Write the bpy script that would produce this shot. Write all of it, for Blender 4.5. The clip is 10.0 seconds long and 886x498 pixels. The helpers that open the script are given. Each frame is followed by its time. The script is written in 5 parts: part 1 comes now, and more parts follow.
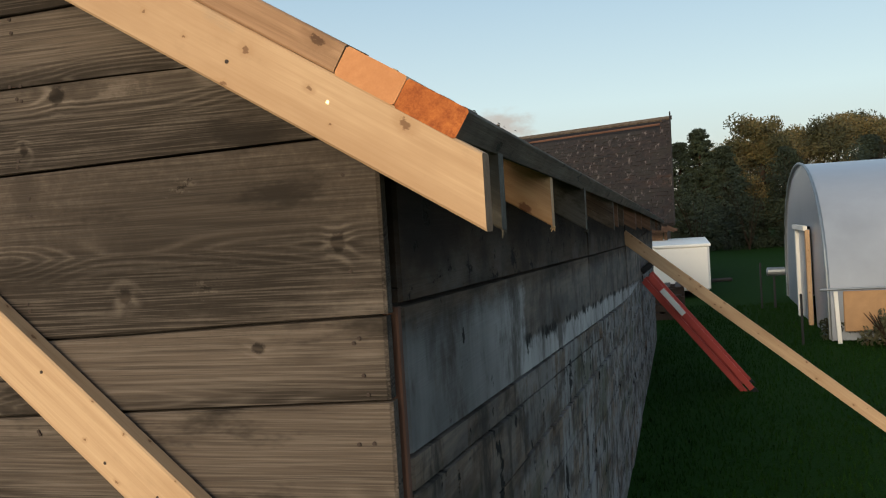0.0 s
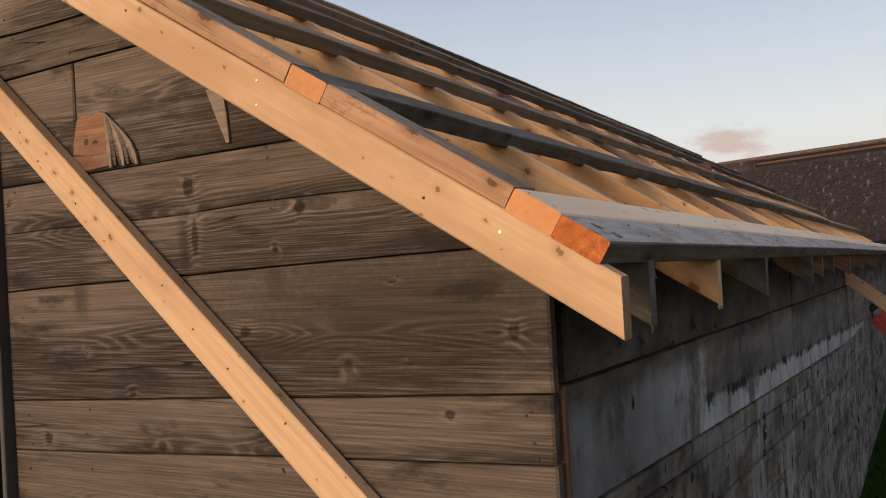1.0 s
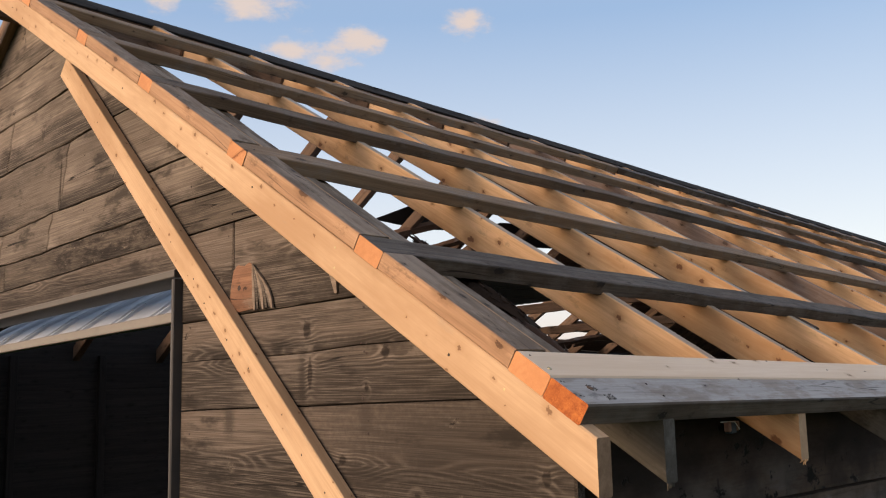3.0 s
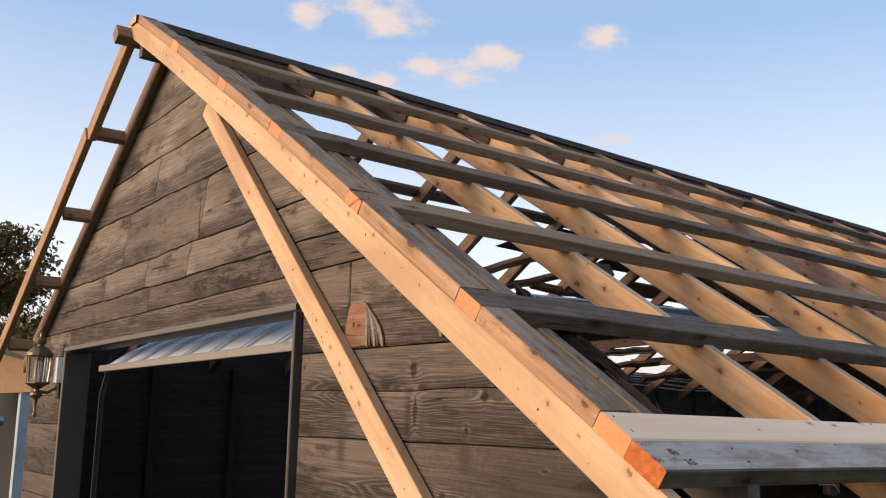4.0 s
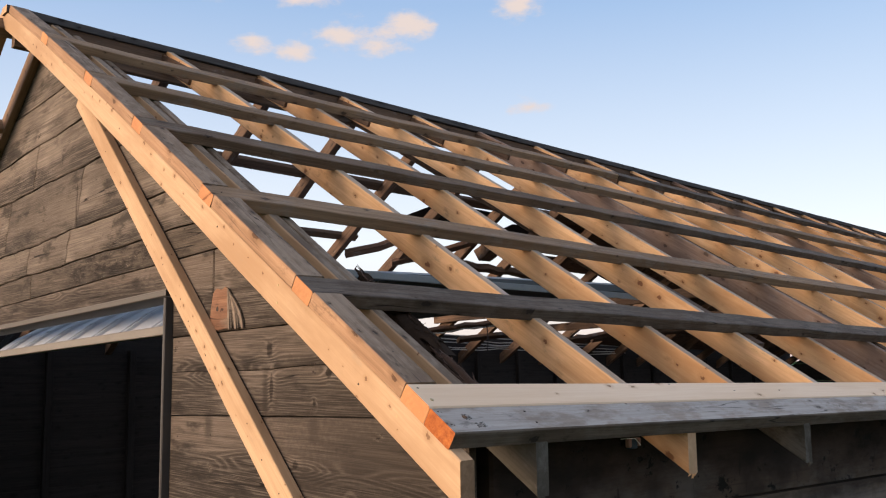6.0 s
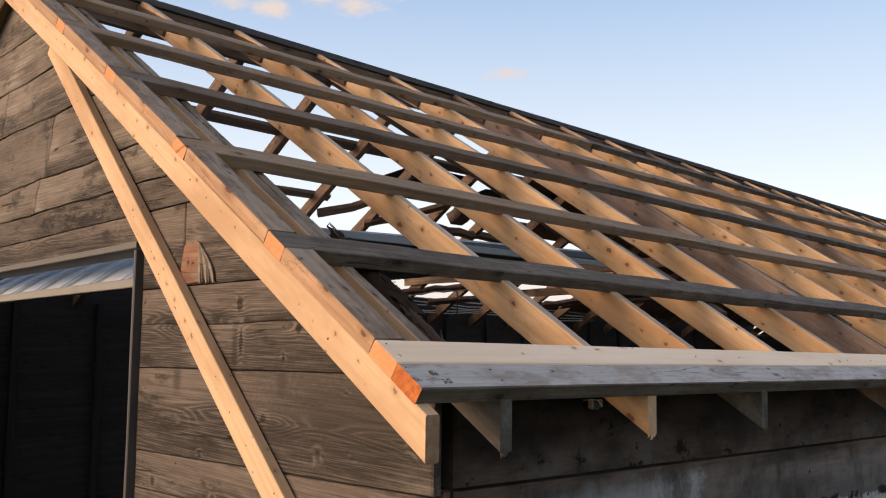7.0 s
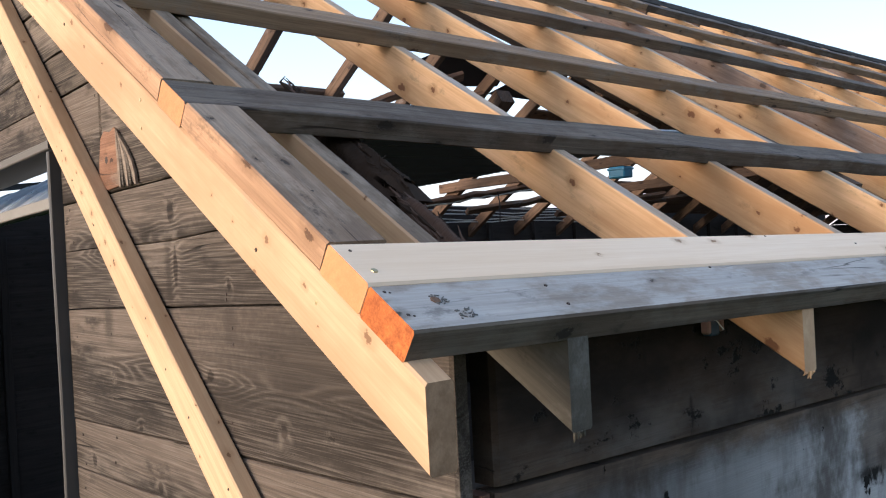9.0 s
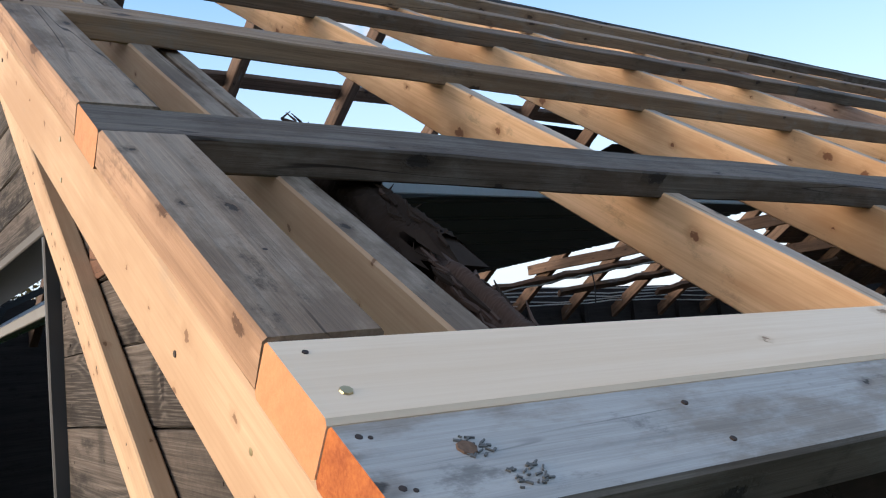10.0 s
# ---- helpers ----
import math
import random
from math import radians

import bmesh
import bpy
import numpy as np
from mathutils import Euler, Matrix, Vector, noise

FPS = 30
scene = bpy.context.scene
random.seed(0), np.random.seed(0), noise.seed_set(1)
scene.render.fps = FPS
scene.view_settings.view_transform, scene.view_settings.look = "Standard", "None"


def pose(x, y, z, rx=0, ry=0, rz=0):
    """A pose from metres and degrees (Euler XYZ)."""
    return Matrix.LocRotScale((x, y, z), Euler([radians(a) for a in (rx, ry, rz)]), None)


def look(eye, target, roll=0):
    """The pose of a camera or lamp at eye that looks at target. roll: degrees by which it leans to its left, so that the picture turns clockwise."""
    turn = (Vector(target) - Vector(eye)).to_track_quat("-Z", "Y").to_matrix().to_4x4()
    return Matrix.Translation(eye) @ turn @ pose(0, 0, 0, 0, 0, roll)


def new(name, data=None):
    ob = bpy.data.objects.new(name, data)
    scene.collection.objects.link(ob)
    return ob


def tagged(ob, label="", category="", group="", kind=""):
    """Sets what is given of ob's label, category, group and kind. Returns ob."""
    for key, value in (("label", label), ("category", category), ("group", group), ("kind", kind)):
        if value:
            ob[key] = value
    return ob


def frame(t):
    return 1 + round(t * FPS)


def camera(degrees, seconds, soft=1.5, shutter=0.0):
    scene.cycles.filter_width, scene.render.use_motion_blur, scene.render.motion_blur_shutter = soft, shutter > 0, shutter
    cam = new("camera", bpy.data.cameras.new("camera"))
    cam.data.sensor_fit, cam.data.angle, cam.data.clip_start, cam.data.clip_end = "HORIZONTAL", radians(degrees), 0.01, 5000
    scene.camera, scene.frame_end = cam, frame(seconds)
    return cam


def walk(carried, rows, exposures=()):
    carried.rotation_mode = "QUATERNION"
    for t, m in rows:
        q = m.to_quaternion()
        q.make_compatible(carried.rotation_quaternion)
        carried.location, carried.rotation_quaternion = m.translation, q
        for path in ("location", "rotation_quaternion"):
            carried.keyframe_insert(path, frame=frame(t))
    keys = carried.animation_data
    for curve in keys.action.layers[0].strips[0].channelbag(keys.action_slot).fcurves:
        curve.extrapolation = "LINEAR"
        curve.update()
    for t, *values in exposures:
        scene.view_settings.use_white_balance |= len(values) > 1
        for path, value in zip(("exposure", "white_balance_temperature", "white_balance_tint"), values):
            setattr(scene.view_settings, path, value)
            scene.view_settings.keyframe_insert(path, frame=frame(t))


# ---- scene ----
cam = camera(52.4, 10.0, soft=1.15)
PATH = [
    (0, (0.427, -1.28, 1.814), (-0.089, 0.651, 1.758), -3.5),
    (0.5, (0.533, -1.394, 1.879), (-0.208, 0.463, 1.92), -5.7),
    (1, (0.615, -1.513, 1.942), (-0.35, 0.238, 1.958), -3.2),
    (1.5, (0.677, -1.43, 1.93), (-0.398, 0.256, 1.98), -3.2),
    (2, (0.82, -1.227, 1.937), (-0.356, 0.385, 2.076), -6.1),
    (2.5, (0.959, -1.272, 1.981), (-0.299, 0.265, 2.215), -6.7),
    (3, (1.072, -1.428, 2.001), (-0.328, -0.027, 2.281), -1.3),
    (3.2, (1.091, -1.472, 2.017), (-0.373, -0.136, 2.286), 0.9),
    (4.3, (1.287, -1.414, 2.076), (-0.313, -0.259, 2.404), 0.9),
    (4.5, (1.363, -1.353, 2.061), (-0.227, -0.185, 2.39), 0.1),
    (5, (1.484, -1.28, 2.039), (-0.036, -0.011, 2.321), -2.2),
    (6.5, (1.511, -1.471, 2.105), (0.049, -0.126, 2.338), 0.0),
    (7, (1.522, -1.436, 2.074), (0.079, -0.061, 2.244), 0.9),
    (7.5, (1.508, -1.363, 2.016), (0.094, 0.05, 2.07), 2.0),
    (8, (1.438, -1.077, 1.99), (-0.003, 0.31, 2.0), -1.6),
    (8.5, (1.216, -0.906, 1.991), (-0.304, 0.394, 1.988), -4.0),
    (9, (0.901, -0.785, 2.039), (-0.617, 0.518, 2.023), -2.9),
    (9.5, (0.719, -0.591, 2.008), (-0.836, 0.665, 2.08), -4.3),
    (10, (0.545, -0.435, 2.037), (-1.085, 0.709, 2.227), -5.1),
]
EXPOSURES = [(0.0, 0.85, 5850, -5), (0.5, 0.66, 6050, 6), (0.7, 0.60, 6200, 8), (1.0, 0.83, 6650, 12), (1.5, 1.04, 6640, 12), (2.5, 1.25, 6550, 11), (3.2, 1.10, 6300, 10), (4.5, 1.40, 6180, 10), (5.0, 1.26, 6200, 10), (7.0, 1.28, 6350, 10), (7.5, 1.25, 6500, 10), (8.0, 1.45, 6620, 11), (8.5, 1.64, 6350, 10), (9.0, 1.74, 5450, 4), (9.5, 1.56, 5270, 3), (10.0, 1.50, 5250, 1)]
walk(cam, [(t, look(eye, target, roll)) for t, eye, target, roll in PATH], EXPOSURES)

# ---- light ----
SUN_ELEV, SUN_TURN, SUN_LAMP_ELEV, SUN_SOFT, SUN_POWER = 4.0, 15.0, 10.0, 25.0, 2.2
SUN_COLOUR = (1.0, 0.71, 0.485)
SKY_STRENGTH, HAZE = 0.15, 0.8
HAZE_COLOURS = [(1.02, 0.83, 0.80, 1), (1.12, 1.11, 1.13, 1), (0.45, 0.61, 0.88, 1), (0.44, 0.48, 0.60, 1)]
GLOW_COLOUR = (2.2, 1.45, 0.95, 1)
CLOUD_COLOUR = (2.35, 1.95, 1.75, 1)
CLOUDS = [((-0.772, 0.495, 0.399), 0.07), ((-0.787, 0.461, 0.409), 0.06), ((-0.821, 0.415, 0.392), 0.04), ((-0.744, 0.569, 0.351), 0.06), ((-0.72, 0.593, 0.359), 0.045), ((-0.765, 0.542, 0.348), 0.045), ((-0.816, 0.47, 0.337), 0.035), ((-0.80, 0.501, 0.331), 0.035), ((-0.633, 0.678, 0.374), 0.04), ((-0.649, 0.709, 0.275), 0.035), ((-0.19, 0.977, 0.102), 0.055)]

# ---- world, sun, exposure ----
def link(nt, a, b):
    nt.links.new(a, b)


def build_world():
    w = bpy.data.worlds.new("world")
    scene.world = w
    w.use_nodes = True
    nt = w.node_tree
    nt.nodes.clear()
    out = nt.nodes.new("ShaderNodeOutputWorld")
    bg = nt.nodes.new("ShaderNodeBackground")
    sky = nt.nodes.new("ShaderNodeTexSky")
    sky.sky_type, sky.sun_disc = "NISHITA", False
    sky.sun_elevation, sky.sun_rotation = radians(SUN_ELEV), radians(180 + SUN_TURN)
    sky.altitude, sky.air_density, sky.dust_density, sky.ozone_density = 100, 1.0, 0.6, 2.0
    bg.inputs["Strength"].default_value = SKY_STRENGTH
    # small evening clouds
    tc = nt.nodes.new("ShaderNodeTexCoord")
    mask = None
    for d, r in CLOUDS:
        dot = nt.nodes.new("ShaderNodeVectorMath")
        dot.operation = "DISTANCE"
        flat = nt.nodes.new("ShaderNodeVectorMath")
        flat.operation = "MULTIPLY"
        flat.inputs[1].default_value = (1, 1, 2.0)
        link(nt, tc.outputs["Generated"], flat.inputs[0])
        link(nt, flat.outputs[0], dot.inputs[0])
        v = Vector(d).normalized()
        dot.inputs[1].default_value = (v.x, v.y, v.z * 2.0)
        mr = nt.nodes.new("ShaderNodeMapRange")
        mr.inputs["From Min"].default_value, mr.inputs["From Max"].default_value = r, 0.0
        link(nt, dot.outputs["Value"], mr.inputs["Value"])
        if mask is None:
            mask = mr.outputs[0]
        else:
            mx = nt.nodes.new("ShaderNodeMath")
            mx.operation = "MAXIMUM"
            link(nt, mask, mx.inputs[0])
            link(nt, mr.outputs[0], mx.inputs[1])
            mask = mx.outputs[0]
    sc = nt.nodes.new("ShaderNodeVectorMath")
    sc.operation = "MULTIPLY"
    sc.inputs[1].default_value = (22, 22, 48)
    link(nt, tc.outputs["Generated"], sc.inputs[0])
    ns = nt.nodes.new("ShaderNodeTexNoise")
    ns.inputs["Scale"].default_value, ns.inputs["Detail"].default_value, ns.inputs["Roughness"].default_value = 1.0, 8.0, 0.6
    link(nt, sc.outputs[0], ns.inputs["Vector"])
    add = nt.nodes.new("ShaderNodeMath")
    add.operation = "MULTIPLY_ADD"
    add.inputs[1].default_value = 0.42
    link(nt, mask, add.inputs[0])
    link(nt, ns.outputs["Fac"], add.inputs[2])
    ramp = nt.nodes.new("ShaderNodeMapRange")
    ramp.interpolation_type = "SMOOTHSTEP"
    ramp.inputs["From Min"].default_value, ramp.inputs["From Max"].default_value = 0.58, 0.91
    link(nt, add.outputs[0], ramp.inputs["Value"])
    gate = nt.nodes.new("ShaderNodeMath")
    gate.operation = "MULTIPLY"
    near = nt.nodes.new("ShaderNodeMapRange")
    near.inputs["From Min"].default_value, near.inputs["From Max"].default_value = 0.0, 0.25
    link(nt, mask, near.inputs["Value"])
    link(nt, ramp.outputs[0], gate.inputs[0])
    link(nt, near.outputs[0], gate.inputs[1])
    mix = nt.nodes.new("ShaderNodeMix")
    mix.data_type = "RGBA"
    mix.inputs["B"].default_value = CLOUD_COLOUR
    # haze whitens the sky towards the horizon
    sep = nt.nodes.new("ShaderNodeSeparateXYZ")
    link(nt, tc.outputs["Generated"], sep.inputs[0])
    haze = nt.nodes.new("ShaderNodeMix")
    haze.data_type = "RGBA"
    grad = nt.nodes.new("ShaderNodeValToRGB")
    link(nt, sep.outputs["Z"], grad.inputs[0])
    el = grad.color_ramp.elements
    el[0].position, el[0].color = 0.0, HAZE_COLOURS[0]
    el[1].position, el[1].color = 1.0, HAZE_COLOURS[-1]
    for p, c in zip((0.12, 0.38), HAZE_COLOURS[1:3]):
        e = el.new(p)
        e.color = c
    gain = nt.nodes.new("ShaderNodeVectorMath")
    gain.operation = "SCALE"
    gain.inputs["Scale"].default_value = 2.7
    link(nt, grad.outputs[0], gain.inputs[0])
    link(nt, gain.outputs[0], haze.inputs["B"])
    # the afterglow round the low sun
    a = radians(SUN_TURN)
    to_sun = nt.nodes.new("ShaderNodeVectorMath")
    to_sun.operation = "DOT_PRODUCT"
    to_sun.inputs[1].default_value = (-math.sin(a), -math.cos(a), 0.07)
    link(nt, tc.outputs["Generated"], to_sun.inputs[0])
    glow = nt.nodes.new("ShaderNodeMapRange")
    glow.interpolation_type = "SMOOTHSTEP"
    glow.inputs["From Min"].default_value, glow.inputs["From Max"].default_value = 0.05, 1.0
    link(nt, to_sun.outputs["Value"], glow.inputs["Value"])
    warm = nt.nodes.new("ShaderNodeMix")
    warm.data_type, warm.blend_type = "RGBA", "ADD"
    warm.inputs["B"].default_value = GLOW_COLOUR
    link(nt, glow.outputs[0], warm.inputs["Factor"])
    haze.inputs["Factor"].default_value = HAZE
    link(nt, sky.outputs[0], haze.inputs["A"])
    link(nt, gate.outputs[0], mix.inputs["Factor"])
    link(nt, haze.outputs["Result"], warm.inputs["A"])
    link(nt, warm.outputs["Result"], mix.inputs["A"])
    link(nt, mix.outputs["Result"], bg.inputs["Color"])
    link(nt, bg.outputs[0], out.inputs[0])
    sun = new("sun", bpy.data.lights.new("sun", "SUN"))
    sun.data.energy, sun.data.angle, sun.data.color = SUN_POWER, radians(SUN_SOFT), SUN_COLOUR
    a = radians(SUN_TURN)
    e = radians(SUN_LAMP_ELEV)
    d = Vector((-math.sin(a) * math.cos(e), -math.cos(a) * math.cos(e), math.sin(e)))
    sun.matrix_world = look(d * 30, (0, 0, 0))


build_world()


# ---- materials ----
class Nodes:
    """A short way to write node materials."""

    def __init__(self, name):
        self.mat = bpy.data.materials.new(name)
        self.mat.use_nodes = True
        self.nt = self.mat.node_tree
        self.bsdf = self.nt.nodes["Principled BSDF"]

    def put(self, where, value):
        if isinstance(value, bpy.types.NodeSocket):
            self.nt.links.new(value, where)
        elif isinstance(value, tuple) and len(value) == 3 and where.type == "RGBA":
            where.default_value = (*value, 1)
        else:
            where.default_value = value

    def node(self, kind, **ins):
        n = self.nt.nodes.new("ShaderNode" + kind)
        for k, v in ins.items():
            self.put(n.inputs[k.replace("_", " ")], v)
        return n

    def coords(self, scale=(1, 1, 1), shift=0.0, random=True):
        tc = self.nt.nodes.new("ShaderNodeTexCoord")
        m = self.nt.nodes.new("ShaderNodeMapping")
        m.inputs["Scale"].default_value = scale
        src = tc.outputs["Object"]
        if random:
            oi = self.nt.nodes.new("ShaderNodeObjectInfo")
            mul = self.math("MULTIPLY", oi.outputs["Random"], 37.0 + shift)
            src = self.vmath("ADD", src, mul)
        self.nt.links.new(src, m.inputs["Vector"])
        return m.outputs[0]

    def world_coords(self, scale=(1, 1, 1)):
        g = self.nt.nodes.new("ShaderNodeNewGeometry")
        m = self.nt.nodes.new("ShaderNodeMapping")
        m.inputs["Scale"].default_value = scale
        self.nt.links.new(g.outputs["Position"], m.inputs["Vector"])
        return m.outputs[0]

    def rand(self):
        return self.nt.nodes.new("ShaderNodeObjectInfo").outputs["Random"]

    def math(self, op, a, b=0.0, c=0.0):
        n = self.nt.nodes.new("ShaderNodeMath")
        n.operation = op
        for i, v in enumerate((a, b, c)):
            self.put(n.inputs[i], v)
        return n.outputs[0]

    def vmath(self, op, a, b):
        n = self.nt.nodes.new("ShaderNodeVectorMath")
        n.operation = op
        self.put(n.inputs[0], a)
        if isinstance(b, bpy.types.NodeSocket):
            self.nt.links.new(b, n.inputs[1])
        else:
            n.inputs[1].default_value = b
        return n.outputs[0]

    def noise(self, vec, scale=1.0, detail=4.0, rough=0.55, distort=0.0):
        return self.node("TexNoise", Vector=vec, Scale=scale, Detail=detail, Roughness=rough, Distortion=distort).outputs["Fac"]

    def ramp(self, fac, lo, hi, a=0.0, b=1.0, smooth=True):
        n = self.nt.nodes.new("ShaderNodeMapRange")
        n.interpolation_type = "SMOOTHSTEP" if smooth else "LINEAR"
        for k, v in (("Value", fac), ("From Min", lo), ("From Max", hi), ("To Min", a), ("To Max", b)):
            self.put(n.inputs[k], v)
        return n.outputs[0]

    def mix(self, fac, a, b, blend="MIX"):
        n = self.nt.nodes.new("ShaderNodeMix")
        n.data_type, n.blend_type = "RGBA", blend
        for k, v in (("Factor", fac), ("A", a), ("B", b)):
            self.put(n.inputs[k], v)
        return n.outputs["Result"]

    def bump(self, height, strength=0.3, distance=0.002):
        n = self.node("Bump", Height=height, Strength=strength, Distance=distance)
        self.nt.links.new(n.outputs[0], self.bsdf.inputs["Normal"])

    def done(self, colour, rough=0.7, metal=0.0, **more):
        self.put(self.bsdf.inputs["Base Color"], colour)
        self.put(self.bsdf.inputs["Roughness"], rough)
        self.put(self.bsdf.inputs["Metallic"], metal)
        for k, v in more.items():
            self.put(self.bsdf.inputs[k.replace("_", " ")], v)
        return self.mat


def knots(n, scale, density, share=0.5, size=(0.035, 0.13)):
    """Knots at random places of a board: how near (1 at the heart), the halo, and a swirl that bends the grain."""
    sep = n.nt.nodes.new("ShaderNodeSeparateXYZ")
    n.nt.links.new(n.coords(), sep.inputs[0])
    wob = n.noise(n.coords((70, 90, 90)), 1.0, 3.0, 0.7)
    u = n.math("MULTIPLY_ADD", sep.outputs["X"], scale[0], n.math("MULTIPLY", wob, 0.16))
    v = n.math("MULTIPLY_ADD", n.math("ADD", sep.outputs["Y"], sep.outputs["Z"]), scale[1], n.math("MULTIPLY", wob, 0.34))
    vec = n.node("CombineXYZ", X=u, Y=v).outputs[0]
    vo = n.nt.nodes.new("ShaderNodeTexVoronoi")
    vo.voronoi_dimensions = "2D"
    n.nt.links.new(vec, vo.inputs["Vector"])
    vo.inputs["Scale"].default_value = density
    col = n.nt.nodes.new("ShaderNodeSeparateColor")
    n.nt.links.new(vo.outputs["Color"], col.inputs[0])
    some = n.math("GREATER_THAN", col.outputs[0], 1 - share)
    r = n.math("MULTIPLY_ADD", n.math("POWER", col.outputs[1], 2.0), size[1], size[0])
    near = n.ramp(vo.outputs["Distance"], r, n.math("MULTIPLY", r, 0.6))
    halo = n.ramp(vo.outputs["Distance"], n.math("MULTIPLY", r, 2.6), r)
    swirl = n.ramp(vo.outputs["Distance"], 0.38, 0.0)
    return n.math("MULTIPLY", near, some), n.math("MULTIPLY", halo, some), n.math("MULTIPLY", swirl, n.math("MULTIPLY", some, col.outputs[1]))


def wood(name, light, dark, knot, grey=(0.3, 0.29, 0.28), weather=0.0, knot_scale=(7, 16), size=(0.035, 0.13), share=0.5, ring=55.0, contrast=0.5, rough=0.75, stain=0.0, relief=0.25, blotch=0.25, crack=0.0, tone=0.3):
    """Sawn wood with its grain along the piece's own x."""
    n = Nodes(name)
    base = n.coords()
    kn, halo, swirl = knots(n, knot_scale, 1.0, share, size)
    warp = n.noise(n.coords((0.6, 6, 6)), 1.0, 2.0)
    sep = n.nt.nodes.new("ShaderNodeSeparateXYZ")
    n.nt.links.new(base, sep.inputs[0])
    across = n.math("ADD", sep.outputs["Y"], n.math("MULTIPLY", sep.outputs["Z"], 0.8))
    turn = n.math("ADD", n.math("MULTIPLY", across, ring), n.math("MULTIPLY_ADD", warp, 7.0, n.math("MULTIPLY", swirl, 1.5)))
    rings = n.math("POWER", n.math("MULTIPLY_ADD", n.math("SINE", n.math("MULTIPLY", turn, 3.14159)), 0.5, 0.5), 2.0)
    streak = n.noise(n.coords((1.8, 70, 70), 3.0), 1.0, 4.0, 0.7)
    fine = n.noise(n.coords((7, 300, 300)), 1.0, 3.0, 0.7)
    fac = n.math("ADD", n.math("MULTIPLY", rings, 0.22), n.math("ADD", n.ramp(fine, 0.3, 0.7, 0, 0.45), n.ramp(streak, 0.38, 0.66, 0, 0.5)))
    fac = n.math("MULTIPLY", fac, contrast)
    col = n.mix(fac, light, dark)
    big = n.noise(n.coords((1.5, 6, 6), 5.0), 1.0, 5.0, 0.6)
    col = n.mix(n.ramp(big, 0.42, 0.66, 0, blotch), col, dark)
    bright = n.math("MULTIPLY_ADD", n.rand(), tone, 1.0 - tone / 2)
    col = n.mix(1.0, col, n.node("CombineColor", Red=bright, Green=bright, Blue=bright).outputs[0], "MULTIPLY")
    if weather > 0:
        patch = n.ramp(n.noise(n.coords((6.0, 13, 13), 9.0), 1.0, 7.0, 0.68), 0.66 - weather * 0.45, 0.74 - weather * 0.3)
        gcol = n.mix(fac, grey, tuple(c * 0.45 for c in grey))
        col = n.mix(n.math("MULTIPLY", patch, min(1.0, weather + 0.25)), col, gcol)
    if stain > 0:
        spot = n.ramp(n.noise(n.coords((11.0, 20, 20), 15.0), 1.0, 7.0, 0.74), 0.56, 0.70, 0, stain)
        col = n.mix(spot, col, tuple(c * 0.3 for c in dark))
    if crack > 0:
        line = n.ramp(n.math("ABSOLUTE", n.math("SUBTRACT", n.noise(n.coords((0.9, 22, 22), 21.0), 1.0, 2.0), 0.5)), 0.010, 0.002)
        some = n.ramp(n.noise(n.coords((2.2, 9, 9), 25.0), 1.0, 2.0), 0.5, 0.58)
        col = n.mix(n.math("MULTIPLY", n.math("MULTIPLY", line, some), crack), col, tuple(c * 0.12 for c in dark))
    col = n.mix(n.math("MULTIPLY", halo, 0.6), col, dark)
    col = n.mix(n.math("MULTIPLY", kn, 0.8), col, knot)
    n.bump(n.math("SUBTRACT", n.math("ADD", n.math("MULTIPLY", rings, 0.5), n.math("ADD", fine, streak)), n.math("MULTIPLY", kn, 0.6)), relief, 0.0015)
    return n.done(col, n.math("MULTIPLY_ADD", fine, 0.2, rough - 0.1), Specular_IOR_Level=0.25)


NEW_KNOTS = dict(knot_scale=(9, 15), size=(0.045, 0.10), share=0.45)
M_NEW = wood("new_spruce", (0.55, 0.386, 0.234), (0.38, 0.238, 0.130), (0.15, 0.078, 0.038), grey=(0.40, 0.31, 0.22), weather=0.10, contrast=0.6, ring=40, relief=0.12, blotch=0.9, stain=0.10, tone=0.16, knot_scale=(13, 19), size=(0.035, 0.10), share=0.52)
M_RAFTER = wood("rafter_spruce", (0.71, 0.468, 0.255), (0.44, 0.24, 0.105), (0.14, 0.050, 0.022), contrast=0.62, ring=30, relief=0.15, blotch=0.9, stain=0.36, tone=0.34, **dict(NEW_KNOTS, share=0.42, size=(0.04, 0.14)))
# browner copy of the spruce, with the shade of turned-away sides in its colour
M_DULL_SHADED = wood("dull_shaded_spruce", (0.33, 0.215, 0.125), (0.17, 0.10, 0.052), (0.05, 0.025, 0.012), contrast=0.7, ring=60, relief=0.2, blotch=0.6, stain=0.3, **NEW_KNOTS)
M_RAFTOP = wood("greyed_rafter_top", (0.46, 0.37, 0.27), (0.26, 0.19, 0.13), (0.06, 0.04, 0.025), grey=(0.42, 0.385, 0.34), weather=0.5, contrast=0.7, ring=60, relief=0.2, blotch=0.5, crack=0.5, **NEW_KNOTS)
M_PALE = wood("pale_spruce", (0.74, 0.605, 0.455), (0.60, 0.44, 0.285), (0.20, 0.11, 0.05), contrast=0.5, ring=50, relief=0.1, blotch=0.4, **dict(NEW_KNOTS, share=0.22))
M_CUT = wood("fresh_cut_wood", (0.50, 0.165, 0.035), (0.22, 0.055, 0.012), (0.12, 0.03, 0.01), contrast=1.0, ring=55, relief=0.2, blotch=0.7, tone=0.3)
M_CUT_PALE = wood("fresh_pale_end_grain", (0.52, 0.25, 0.108), (0.38, 0.168, 0.068), (0.18, 0.065, 0.024), contrast=0.6, ring=90, relief=0.2, blotch=0.5, tone=0.3)
